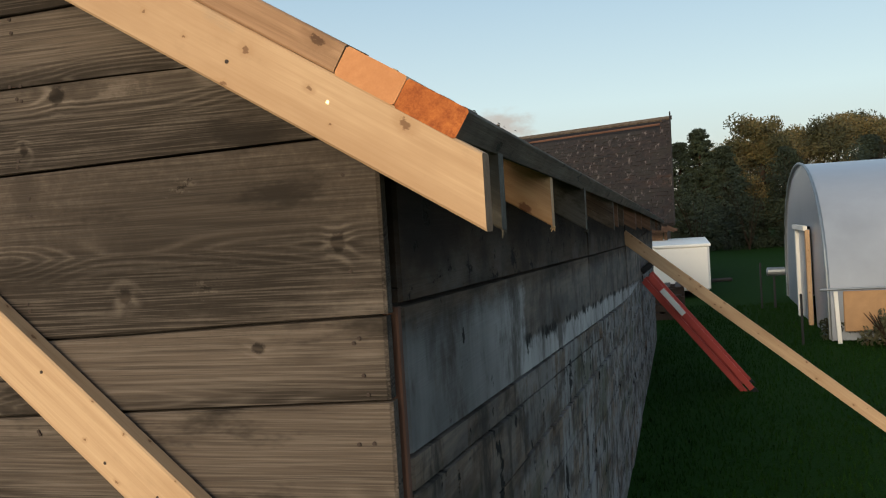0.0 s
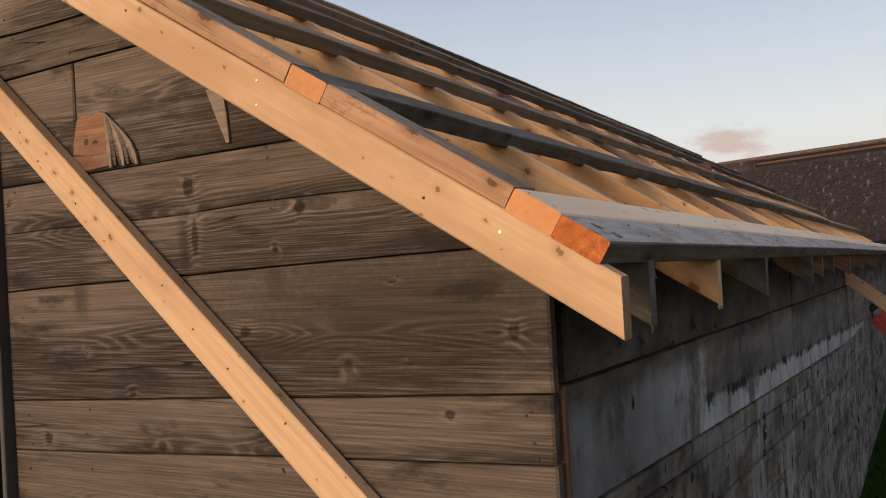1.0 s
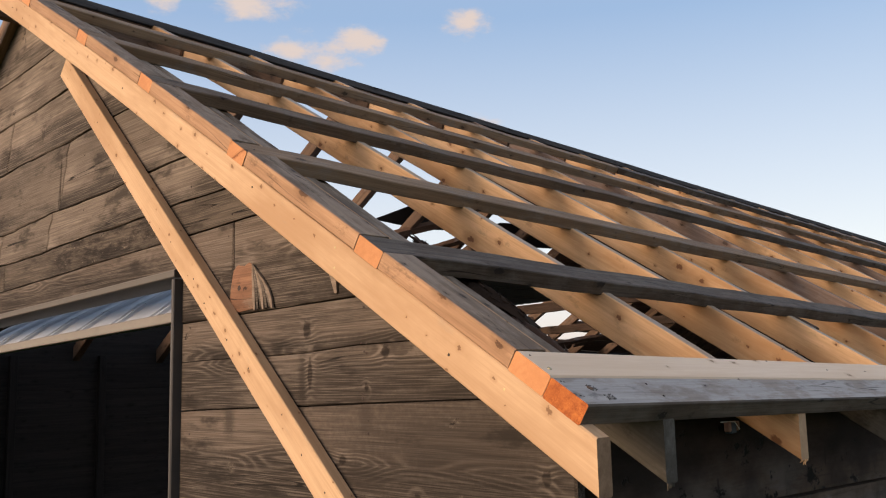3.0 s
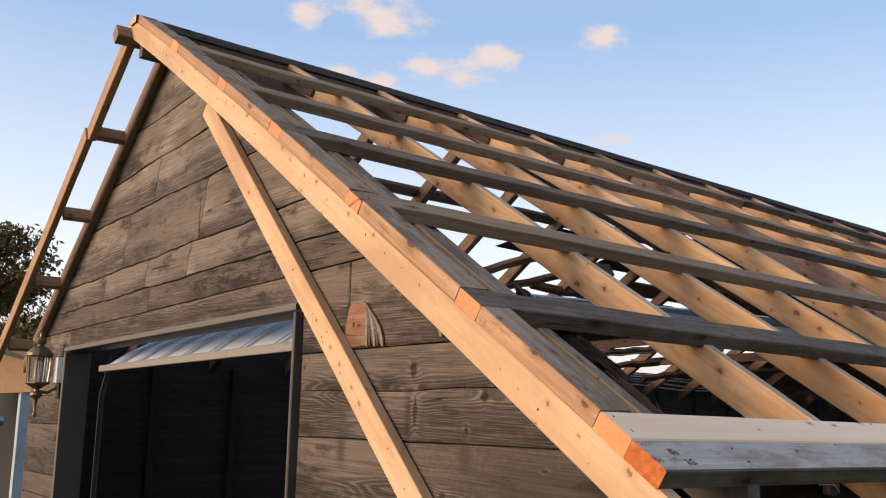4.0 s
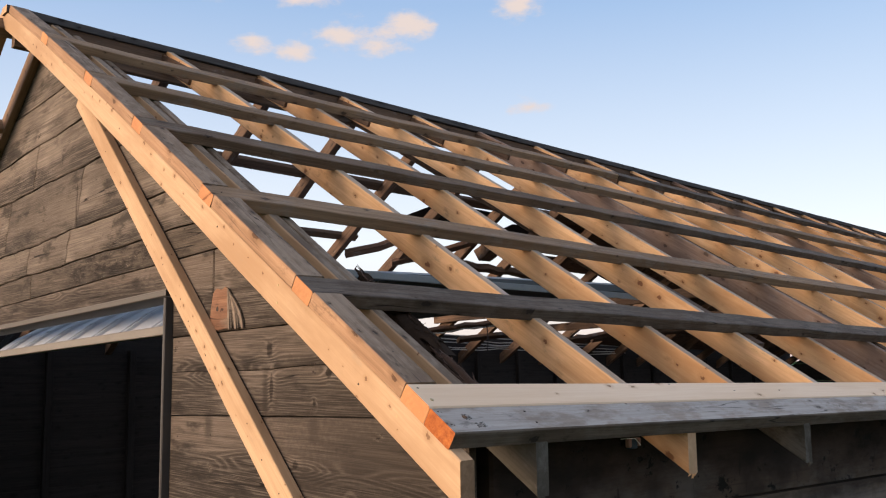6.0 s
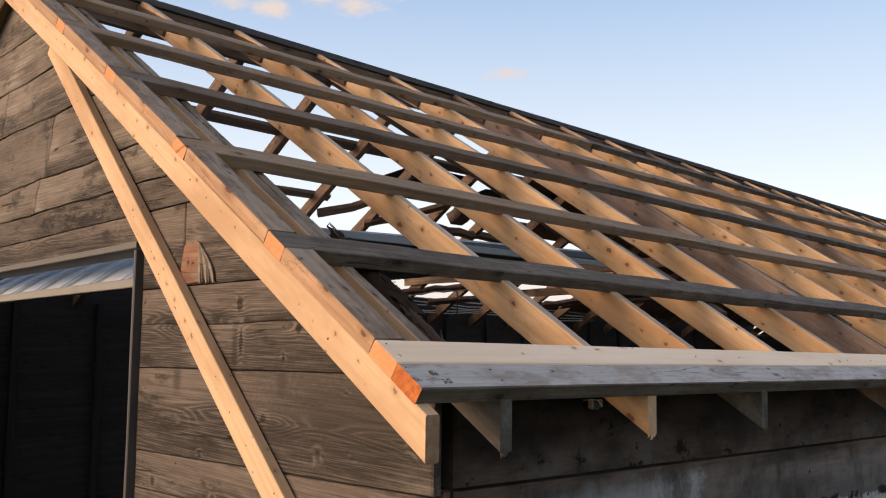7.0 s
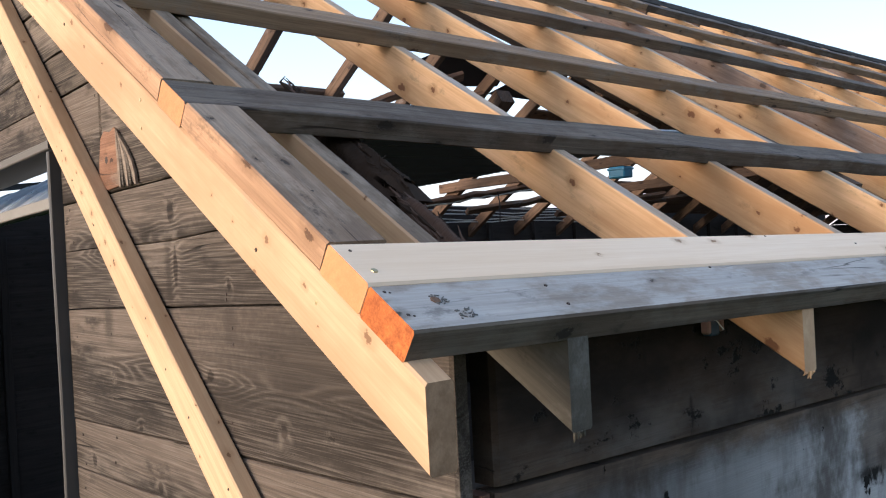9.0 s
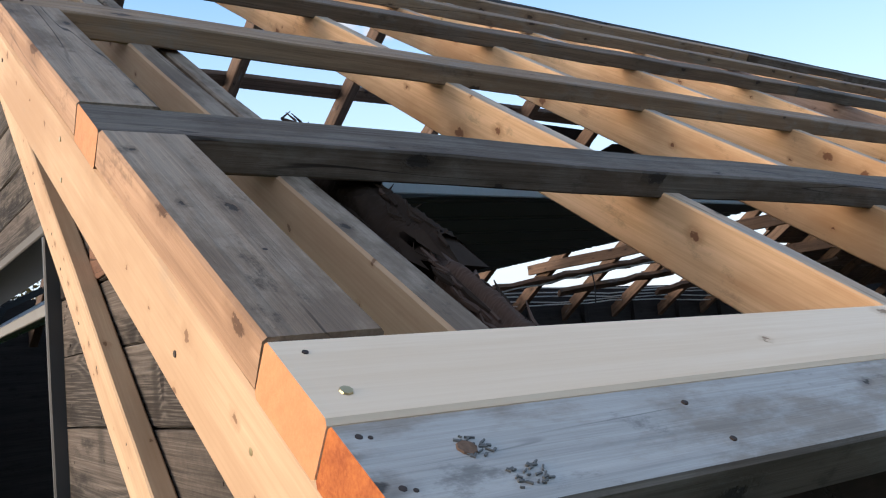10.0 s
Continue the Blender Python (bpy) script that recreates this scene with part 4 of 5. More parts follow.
for a, b in zip(edges[0::2], edges[1::2]):
    board("spacer_board", right(a + 0.002, FRONT + 0.043, 0), right(b - 0.002, FRONT + 0.043, 0), UP_R, 0.086, LAYER - 0.001, [M_GREY, M_RIP], roof, "", high=1, low=1)
board("spacer_board", right(PURLINS[-1] + 0.002, FRONT + 0.043, 0), right(S_RIDGE - 0.12, FRONT + 0.043, 0), UP_R, 0.086, LAYER - 0.001, [M_GREY, M_RIP], roof, "", high=1, low=1)

# rafters
RAFTER_Y = [0.597, 1.156, 1.725, 2.31] + [2.90 + 0.59 * k for k in range(15)]
TAILS = {0: 0.166, 1: 0.174, 2: 0.12, 3: 0.17}
OLD_RAFTERS = {4, 8}
rr_tail = random.Random(17)
for i, y in enumerate(RAFTER_Y):
    m = M_OLDRAFTER if i in OLD_RAFTERS else M_RAFTER
    deep = 0.135 if i in OLD_RAFTERS else 0.10
    board("rafter", flat(-0.03, y, -LAYER), flat(S_RIDGE - 0.045, y, -LAYER), UP_R, 0.038, deep, [m if i in OLD_RAFTERS else M_RAFTOP, m], roof, "", cut0=PLUMB, cut1=-PLUMB, end0=1, low=1, high=1, bend=SAG_FROM + 0.03, step=0.2)
    board("gusset", flat(S_RIDGE - 0.50, y - 0.028, -0.072), flat(S_RIDGE - 0.05, y - 0.028, -0.112), UP_R, 0.016, 0.08, M_OLD, roof, "")
    if i == 2:
        continue                                 # this rafter has lost its tail
    tail = TAILS.get(i, 0.15 + RNG.uniform(-0.03, 0.02))
    beside = 0.088 if i == 1 else 0.0385
    tm = M_RAFTER if i == 0 else M_TAIL if i == 1 else RNG.choice((M_SLATE, M_OLDGREY))
    board("rafter_tail", right(-tail / CS - 0.02, y + beside, -LAYER), right(-0.03, y + beside, -LAYER), UP_R, 0.038, 0.10, [tm, M_NEW], roof, "", cut0=PLUMB, end0=1 if i == 0 else 0, rough_end=0.0)
board("rafter_tail", right(-0.172 / CS - 0.02, 0.055, -LAYER), right(0.01, 0.055, -LAYER), UP_R, 0.038, 0.10, M_TAIL, roof, "grey weathered rafter tail", cut0=PLUMB)
for s0, y0, m in ((0.166, 0.6355, M_RAFTER), (0.174, 1.244, M_TAIL), (0.172, 0.055, M_TAIL)):
    # torn fibres under the tip of a tail
    for k in range(5):
        tip = right(-s0 / CS - 0.02 - PLUMB * 0.10, y0 + rr_tail.uniform(-0.016, 0.016), -LAYER - 0.099)
        part("splinter", tube_bm([tip, tip + Vector((rr_tail.uniform(-0.012, 0.002), rr_tail.uniform(-0.003, 0.003), -rr_tail.uniform(0.004, 0.013)))], [0.003, 0.0008], 5), m, roof)
board("gable_rafter", flat(-0.02, -0.008, -LAYER), flat(S_RIDGE - 0.16, -0.008, -LAYER), UP_R, 0.038, 0.088, [M_GREY, M_NEW], roof, "spruce rafter with a weathered grey top", low=1, high=1, bend=SAG_FROM + 0.02, step=0.2)
board("old_plank", flat(0.55, 0.052, -LAYER - 0.012), flat(S_RIDGE - 0.3, 0.050, -LAYER - 0.004), UP_R, 0.03, 0.07, M_GREY, roof, "grey weathered strip beside the rafter", bend=SAG_FROM - 0.55, wave=0.002, step=0.2)
# old rafters left beside the new ones
for y in (1.82, 3.02, 4.7, 6.5):
    board("old_rafter", right(0.3, y, -0.05), right(S_RIDGE - 0.16, y, -0.08), UP_R, 0.05, 0.10, M_OLD, roof, "", wave=0.006)
ridge_y = (FRONT - 0.01, LENGTH + 0.2)
board("ridge_cap", *[(XRIDGE + 0.025, y, Z_RIDGE - 0.094 - drop(y)) for y in ridge_y], (0, 0, 1), 0.075, 0.036, [M_RIDGE, M_NEW], roof, "dark ridge cap", end0=1, wave=0.003, step=0.4)
board("ridge_board", *[(XRIDGE + 0.025, y + 0.05, Z_RIDGE - 0.132 - drop(y)) for y in ridge_y], (0, 0, 1), 0.045, 0.15, M_OLD, roof, "old brown ridge board", wave=0.003)

# the other slope
S_LEFT = (XRIDGE - XL) / CSL
FLY = -0.224
board("barge_board", left_flat(0.165, FLY + 0.019, -0.075), left_flat(0.80, FLY + 0.019, -0.075), UP_L, 0.038, 0.085, [M_DULL_SHADED, M_PALE], roof, "dull tan spruce barge board, its shade put into the colour", cut0=PLUMB)
board("barge_splice", left_flat(0.80, FLY + 0.008, -0.067), left_flat(S_LEFT + 0.36, FLY + 0.008, -0.067), UP_L, 0.036, 0.085, M_DULL_SHADED, roof)
board("gable_rafter", left_flat(0.05, -0.022, -0.078), left_flat(S_LEFT + 0.2, -0.022, -0.078), UP_L, 0.038, 0.085, M_DULL_SHADED, roof)
for s in (0.78, 1.42, 2.05, 2.72):
    board("blocking", left_flat(s, FLY + 0.039, -0.08), left_flat(s, -0.042, -0.08), UP_L, 0.038, 0.075, M_DULL_SHADED, roof)
board("peak_blocking", left_flat(0.1275, FLY - 0.06, -0.09), left_flat(0.1275, 0.3, -0.09), UP_L, 0.06, 0.075, M_PURLIN, roof)
LEFT_RAFTERS = [0.06, 0.62, 1.24, 1.87, 2.49, 3.08, 3.67, 4.26] + [4.85 + 0.6 * k for k in range(12)]
for y in LEFT_RAFTERS:
    board("old_rafter", left_flat(0.05, y, -0.13), left_flat(S_LEFT + 0.2, y, -0.085), UP_L, 0.05, 0.085, M_OLD, roof, "", wave=0.006)
for s0, y0, s1, y1, w in ((0.74, 0.0, 0.70, 6.5, 0.075), (1.31, 1.85, 1.29, 2.62, 0.06)):
    board("batten", left_flat(s0, y0, -0.088), left_flat(s1, y1, -0.088), UP_L, w, 0.035, M_OLD, roof, "", wave=0.004)
# short wind braces, nailed askew under the old rafters
for s0, y0, s1, y1, w, m in ((1.40, 2.55, 0.90, 3.36, 0.075, M_OLDGREY), (1.45, 3.03, 1.05, 3.66, 0.065, M_OLDGREY), (2.43, 3.58, 1.96, 5.36, 0.075, M_OLDGREY), (2.43, 4.50, 2.06, 5.98, 0.07, M_OLD), (2.44, 5.66, 2.10, 6.98, 0.08, M_OLDGREY), (2.30, 6.4, 2.02, 7.9, 0.07, M_OLD)):
    board("wind_brace", left_flat(s0, y0, -0.175), left_flat(s1, y1, -0.175), UP_L, w, 0.035, m, roof, "rough old brown brace", wave=0.008, step=0.12)
board("tie_block", left_flat(1.07, 3.92, -0.10), left_flat(1.27, 3.92, -0.10), UP_L, 0.14, 0.11, M_OLD, roof, "old brown block", wave=0.006, step=0.06)
board("tie_beam", left_flat(1.36, 3.3, -0.15), left_flat(1.42, 5.3, -0.15), UP_L, 0.05, 0.06, M_OLD, roof, "rough old brown tie beam", wave=0.01, step=0.12)
for k in range(14):
    s = 0.36 + 0.17 * k
    board("roof_sheathing", left(s, (4.9 if s < 1.5 else 7.0) + RNG.uniform(-0.7, 0.5), 0.004), left(s, LENGTH, 0.004), UP_L, 0.166, 0.022, M_OLD, roof, "", wave=0.004)

# ---- brace on the gable wall ----
def brace():
    t = thing("diagonal_brace", "new pale spruce brace nailed across the plank wall", "brace")
    p0, p1 = Vector((-0.075, -0.041, 1.122)), Vector((-2.44, -0.041, 3.262))
    board("brace_board", p0, p1, (0, -1, 0), 0.087, 0.037, M_NEW, t)
    d = (p1 - p0).normalized()
    side = Vector((d.z, 0, -d.x))
    r = random.Random(3)
    for k in range(17):
        at = p0 + d * (0.25 + 0.155 * k + r.uniform(-0.03, 0.03)) + side * r.choice((-0.022, 0.0, 0.024)) * r.uniform(0.6, 1)
        nail("nail", at, (0, -1, 0), 0.003, M_NAIL, t)


def nail(name, at, out, r, mat, parent):
    """A nail or screw head: a shallow domed disc."""
    bm = bmesh.new()
    n = 8
    o = Vector(out).normalized()
    a = o.orthogonal().normalized()
    b = o.cross(a)
    rings = []
    for rr, h in ((1.0, -0.001), (0.92, 0.0002), (0.5, 0.0003)):
        rings.append([bm.verts.new((a * math.cos(t) + b * math.sin(t)) * r * rr + o * h) for t in (2 * math.pi * k / n for k in range(n))])
    for u, v in zip(rings, rings[1:]):
        for k in range(n):
            bm.faces.new((u[k], u[(k + 1) % n], v[(k + 1) % n], v[k]))
    bm.faces.new(rings[-1])
    return part(name, bm, mat, parent, "", Matrix.Translation(at))


brace()

# screws and nails in the barge board, eave boards and siding
for s, dn, m in ((-0.05, -0.075, M_SCREW), (0.52, -0.06, M_SCREW), (0.50, -0.10, M_SCREW), (1.2, -0.07, M_SCREW), (0.1, -0.09, M_NAIL), (0.9, -0.07, M_NAIL), (1.75, -0.08, M_NAIL), (2.3, -0.07, M_NAIL), (2.9, -0.08, M_NAIL)):
    nail("screw" if m is M_SCREW else "nail", right(s, FRONT - 0.0005, dn), (0, -1, 0), 0.003, m, roof)
rr = random.Random(5)
for k in range(2, 15):
    y = -0.17 + 0.28 * k + rr.uniform(-0.05, 0.05)
    nail("nail", right(S_EAVE - rr.choice((0.025, 0.06, 0.115, 0.155)), y, -0.0005), UP_R, 0.0022, M_NAIL, roof)
for s in (0.02, 0.12, 0.3, 0.36, 0.62, 0.8, 1.0, 1.25, 1.5, 1.8, 2.1, 2.4):
    nail("nail", right(s, FRONT + rr.uniform(0.02, 0.075), -0.0008), UP_R, 0.0028, M_NAIL, roof)
for k in range(len(JOINTS) - 1):
    (z0, m0), (z1, m1) = JOINTS[k], JOINTS[k + 1]
    for x in (-0.05, -0.06, -0.63, -0.635, -1.245, -1.47, -4.62, -5.2, -2.3, -3.4):
        if DOOR_L - 0.05 < x < DOOR_R + 0.05 and z0 < 2.4:
            continue
        for f in (0.2, 0.8):
            z = z0 + m0 * x + (z1 - z0) * f + rr.uniform(-0.02, 0.02)
            if z < ZTOP - 0.6124 * x - 0.2 and z < Z_RIDGE + 0.6124 * (x - XRIDGE) - 0.2 and z > 0.9:
                nail("nail", Vector((x + rr.uniform(-0.015, 0.015), -0.0014, z)), (0, -1, 0), 0.0034, M_NAIL, wall_front)

# knot, worn ink stamps, dents and nails on the nearest eave boards
nail("knot", right(-0.168, -0.148, -0.0019), UP_R, 0.0065, M_OLD, roof)
for s0, y0, w0, h0 in ((-0.157, -0.152, 0.018, 0.020), (-0.190, -0.140, 0.024, 0.016)):
    for k in range(26):
        a, b = rr.uniform(0, h0), rr.uniform(0, w0)
        turn = rr.uniform(-0.9, 0.9)
        w = rr.uniform(0.002, 0.005)
        p, e = (s0 - a, y0 + b), (s0 - a - w * math.sin(turn), y0 + b + w * math.cos(turn))
        board("stamp_bar", right(p[0], p[1], -0.0019), right(e[0], e[1], -0.0019), UP_R, rr.uniform(0.0008, 0.0017), 0.0012, M_INK, roof, "", bevel=0.0001, wave=0.0)
for s0, y0, r in ((-0.145, -0.203, 0.003), (-0.147, -0.197, 0.002), (-0.190, -0.202, 0.003), (-0.193, -0.196, 0.002), (-0.204, 0.035, 0.003), (-0.162, 0.035, 0.003), (-0.059, -0.195, 0.0028), (0.017, -0.198, 0.003), (0.006, -0.163, 0.0028), (0.09, -0.16, 0.003)):
    nail("nail", right(s0, y0, -0.0019 if s0 < -0.12 else -0.0001), UP_R, r * 0.85, M_NAIL, roof)
nail("screw", right(-0.104, -0.19, 0.0003), UP_R, 0.0045, M_SCREW, roof)

# patch with a curl of bark on the wall, and a wedge beside it
def wall_slab(name, outline, y, thick, mat, label=""):
    """A thin flat piece on the gable wall, its outline in x and z."""
    cx, cz = sum(p[0] for p in outline) / len(outline), sum(p[1] for p in outline) / len(outline)
    bm = polygon_bm([(p[0] - cx, p[1] - cz) for p in outline], thick, 0.001)
    for v in bm.verts:
        v.co = Vector((v.co.x, v.co.z, -v.co.y))
    part(name, bm, mat, wall_front, label, Matrix.Translation((cx, y, cz)) @ Matrix.Rotation(radians(90), 4, "X"))


wall_slab("patch", [(-1.243, 2.206), (-1.19, 2.198), (-1.106, 2.204), (-1.108, 2.26), (-1.112, 2.325), (-1.14, 2.338), (-1.165, 2.330), (-1.20, 2.336), (-1.222, 2.322), (-1.236, 2.27)], -0.006, 0.007, M_PATCH, "orange brown patch with a knot hole")
nail("knot_hole", Vector((-1.19, -0.0062, 2.268)), (0, -1, 0), 0.009, M_NAIL, wall_front)
for k in range(7):
    # strips of bark that spread out downwards, each bowed
    top = Vector((-1.118 + 0.004 * k, 2.332 - 0.004 * k))
    foot = Vector((-1.106 + 0.0145 * k, 2.198 + 0.003 * (k % 3)))
    spine = [top.lerp(foot, f) + Vector((0.010 * math.sin(math.pi * f) * k / 4, 0)) for f in (0, 0.25, 0.5, 0.75, 1)]
    wide = (0.002, 0.0048, 0.0062, 0.0066, 0.004)
    outline = [(p.x - w, p.y) for p, w in zip(spine, wide)][::-1] + [(p.x + w, p.y) for p, w in zip(spine, wide)]
    wall_slab("bark_strip", outline, -0.010 + 0.0013 * (k % 3), 0.006, M_SIDING_PALE if k % 3 else M_CHIP)
wall_slab("wedge", [(-0.742, 2.216), (-0.733, 2.217), (-0.738, 2.28), (-0.746, 2.338), (-0.794, 2.340), (-0.770, 2.28)], -0.008, 0.008, M_CHIP, "wooden wedge tapering downwards")

# ---- garage door opening ----
frame_ob = thing("door_frame", "dark painted timber frame round the open garage door", "door frame", kind="structure")
zl, zr = door_top(DOOR_L), door_top(DOOR_R)
board("frame_head", (DOOR_L, 0.045, zl), (DOOR_R, 0.045, zr), (0, 0, 1), 0.15, 0.024, [M_TRIM, M_TRIM_EDGE], frame_ob, high=1, low=1)
board("jamb", (DOOR_R - 0.0, 0.045, 0), (DOOR_R - 0.0, 0.045, zr - 0.03), (1, 0, 0), 0.15, 0.016, [M_TRIM, M_TRIM_EDGE], frame_ob, low=0, high=0)
board("jamb", (DOOR_L + 0.03, 0.045, 0), (DOOR_L + 0.03, 0.045, zl - 0.03), (1, 0, 0), 0.15, 0.03, [M_TRIM, M_TRIM_EDGE], frame_ob, low=1, high=1)
board("stop", (DOOR_R - 0.03, 0.10, 0), (DOOR_R - 0.03, 0.10, zr - 0.03), (1, 0, 0), 0.03, 0.03, M_TRIM, frame_ob)


def garage_door():
    t = thing("garage_door", "white ribbed steel garage door, rolled up under the roof", "garage door")
    x0, x1 = DOOR_L + 0.25, DOOR_R - 0.09
    LEAN = 0.03                                  # the old door hangs lower at its far side
    path = [(0.14, 2.24), (0.26, 2.325), (0.42, 2.41), (0.70, 2.465), (1.1, 2.482), (1.6, 2.49), (2.3, 2.50), (3.0, 2.51)]
    for k, ((ya, za), (yb, zb)) in enumerate(zip(path, path[1:])):
        d = Vector((0, yb - ya, zb - za)).normalized()
        up = Vector((0, -d.z, d.y))
        L = math.hypot(yb - ya, zb - za)
        bm = bmesh.new()
        ribs = 8
        prof = []
        for i in range(ribs):
            u = x0 + (x1 - x0) * i / ribs
            w = (x1 - x0) / ribs
            prof += [(u + w * f, h) for f, h in ((0, 0), (0.66, 0), (0.68, 0.012), (0.74, 0.012), (0.76, 0), (0.84, 0), (0.86, 0.012), (0.92, 0.012), (0.94, 0))]
        prof.append((x1, 0))
        rows = []
        for v in (0.0, L):
            rows.append([bm.verts.new(Vector((x, ya, za + LEAN * (x - x1))) + d * v + up * h) for x, h in prof])
        for i in range(len(prof) - 1):
            bm.faces.new((rows[0][i], rows[0][i + 1], rows[1][i + 1], rows[1][i]))
        back = bmesh.ops.extrude_face_region(bm, geom=bm.faces[:])
        for v in back["geom"]:
            if isinstance(v, bmesh.types.BMVert):
                v.co -= up * 0.035
        bmesh.ops.recalc_face_normals(bm, faces=bm.faces[:])
        # faces that don't look along up take the darker colour
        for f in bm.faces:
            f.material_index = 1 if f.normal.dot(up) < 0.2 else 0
        part("door_section", bm, [M_DOOR, M_DOOR_BACK], t)
    board("bottom_rail", (x0, 0.122, 2.247 + LEAN * (x0 - x1)), (x1, 0.122, 2.247), (0, 0, 1), 0.036, 0.036, M_SUNLIT_LIP, t, "rail on the door's lower edge, sunlight put into its pale grey")
    for x, sgn in ((DOOR_R - 0.06, 1), (DOOR_L + 0.13, -1)):
        curve = [(x, 0.17, 0.05), (x, 0.17, 2.0), (x, 0.21, 2.2), (x, 0.32, 2.36), (x, 0.5, 2.44), (x, 0.8, 2.465), (x, 3.1, 2.44)]
        bm = bmesh.new()
        for (a, b) in zip(curve, curve[1:]):
            a, b = Vector(a), Vector(b)
            d = (b - a).normalized()
            q = d.cross(Vector((1, 0, 0)))
            for off, w in ((q * 0.013, 0.004), (q * -0.013, 0.004)):
                tube_bm([a + off, b + off], 0.004, 6, bm)
            vs = [bm.verts.new(a + q * 0.013), bm.verts.new(b + q * 0.013), bm.verts.new(b - q * 0.013), bm.verts.new(a - q * 0.013)]
            vs2 = [bm.verts.new(v.co + Vector((0.004 * sgn, 0, 0))) for v in vs]
            bm.faces.new(vs)
            bm.faces.new(vs2[::-1])
        part("door_track", bm, M_GALV if sgn > 0 else M_TRACK, t, "galvanised steel track" if sgn > 0 else "dull dark steel track")


garage_door()


# ---- lantern beside the door ----
def lantern():
    t = thing("wall_lantern", "aged brass coach lantern with glass panes beside the door", "lantern")
    c = Vector((-4.575, -0.13, 2.135))

    def ring(profile, sides, name, mat, label=""):
        bm = bmesh.new()
        rows = []
        for z, r in profile:
            rows.append([bm.verts.new(c + Vector((math.cos(a) * r, math.sin(a) * r, z))) for a in (2 * math.pi * (k + 0.5) / sides for k in range(sides))])
        for u, v in zip(rows, rows[1:]):
            for k in range(sides):
                bm.faces.new((u[k], u[(k + 1) % sides], v[(k + 1) % sides], v[k]))
        bm.faces.new(rows[0][::-1])
        bm.faces.new(rows[-1])
        part(name, bm, mat, t, label)

    ring([(0.080, 0.070), (0.088, 0.078), (0.105, 0.072), (0.125, 0.054), (0.140, 0.030), (0.146, 0.017), (0.152, 0.017), (0.162, 0.030), (0.178, 0.034), (0.192, 0.026), (0.200, 0.010), (0.225, 0.005)], 12, "roof", M_BRASS)
    ring([(-0.10, 0.03), (-0.085, 0.055), (-0.075, 0.07), (-0.068, 0.07)], 8, "base", M_BRASS)
    ring([(-0.07, 0.058), (0.085, 0.066)], 8, "glass", M_GLASS)
    ring([(-0.068, 0.014), (0.05, 0.013), (0.06, 0.008)], 10, "candle", M_WHITE, "white candle tube")
    ring([(-0.275, 0.003), (-0.262, 0.011), (-0.250, 0.011), (-0.243, 0.006), (-0.215, 0.008), (-0.175, 0.013), (-0.165, 0.016), (-0.158, 0.028), (-0.145, 0.036), (-0.130, 0.030), (-0.122, 0.015), (-0.110, 0.015), (-0.10, 0.030)], 12, "finial", M_BRASS)
    for k in range(8):
        a = 2 * math.pi * (k + 0.5) / 8
        d = Vector((math.cos(a), math.sin(a), 0))
        part("bar", tube_bm([c + d * 0.06 + Vector((0, 0, -0.07)), c + d * 0.068 + Vector((0, 0, 0.088))], 0.006, 6), M_BRASS, t)
    part("bracket", tube_bm([c + Vector((0, 0, -0.12)), c + Vector((0, 0.06, -0.13)), c + Vector((0, 0.11, -0.10)), c + Vector((0, 0.125, -0.06))], 0.009, 8), M_BRASS, t)
    part("backplate", box_bm(c.x - 0.04, c.x + 0.04, -0.022, -0.004, c.z - 0.16, c.z + 0.08, 0.006), M_BRASS, t)


lantern()
b = tagged(mesh_ob("junction_box", box_bm(-4.53, -4.47, -0.055, -0.004, 2.065, 2.215, 0.006), M_WHITE), "white electrical box on the plank wall", "box")


# ---- remains inside the roof ----
def log_bm(p0, p1, r, seed):
    q = random.Random(seed)
    bm = bmesh.new()
    p0, p1 = Vector(p0), Vector(p1)
    n, sides = 170, 32
    d = (p1 - p0).normalized()
    a = d.orthogonal().normalized()
    b = d.cross(a)
    rows = []
    for i in range(n + 1):
        c = p0.lerp(p1, i / n)
        x = (p1 - p0).length * i / n
        row = []
        for k in range(sides):
            t = 2 * math.pi * k / sides
            cx, sy = math.cos(t), math.sin(t)
            w = 1 + 0.35 * noise.noise(Vector((x * 5, cx * 1.5 + seed, sy * 1.5)))
            w += 0.32 * noise.noise(Vector((x * 4, cx * 5 + seed, sy * 5))) + 0.18 * noise.noise(Vector((x * 25, cx * 9, sy * 9 + seed))) + q.uniform(-0.05, 0.05)
            row.append(bm.verts.new(c + (a * cx + b * sy) * w * r + d * (q.uniform(-0.06, 0.06) if i in (0, n) else 0)))
        rows.append(row)
    for u, v in zip(rows, rows[1:]):
        for k in range(sides):
            bm.faces.new((u[k], u[(k + 1) % sides], v[(k + 1) % sides], v[k])).smooth = True
    bm.faces.new(rows[0][::-1])
    bm.faces.new(rows[-1])
    bmesh.ops.recalc_face_normals(bm, faces=bm.faces[:])
    return bm


part("log_rafter", log_bm(right(0.23, 0.098, -0.088), right(0.62, 0.112, -0.092), 0.034, 3), M_BARK, roof, "old rotten log rafter with dark bark")
part("log_stub", log_bm(right(0.02, 0.082, -0.092), right(0.18, 0.092, -0.088), 0.026, 8), M_ROT, roof, "broken reddish log stub")
for k in range(14):
    q = random.Random(60 + k)
    a = right(0.17 + q.uniform(-0.02, 0.02), 0.085 + q.uniform(-0.02, 0.025), -0.075 + q.uniform(-0.02, 0.012))
    part("splinter", tube_bm([a, a + Vector((q.uniform(-0.035, -0.01), q.uniform(-0.012, 0.02), q.uniform(0.0, 0.022)))], [0.0035, 0.001], 5), M_ROT, roof)
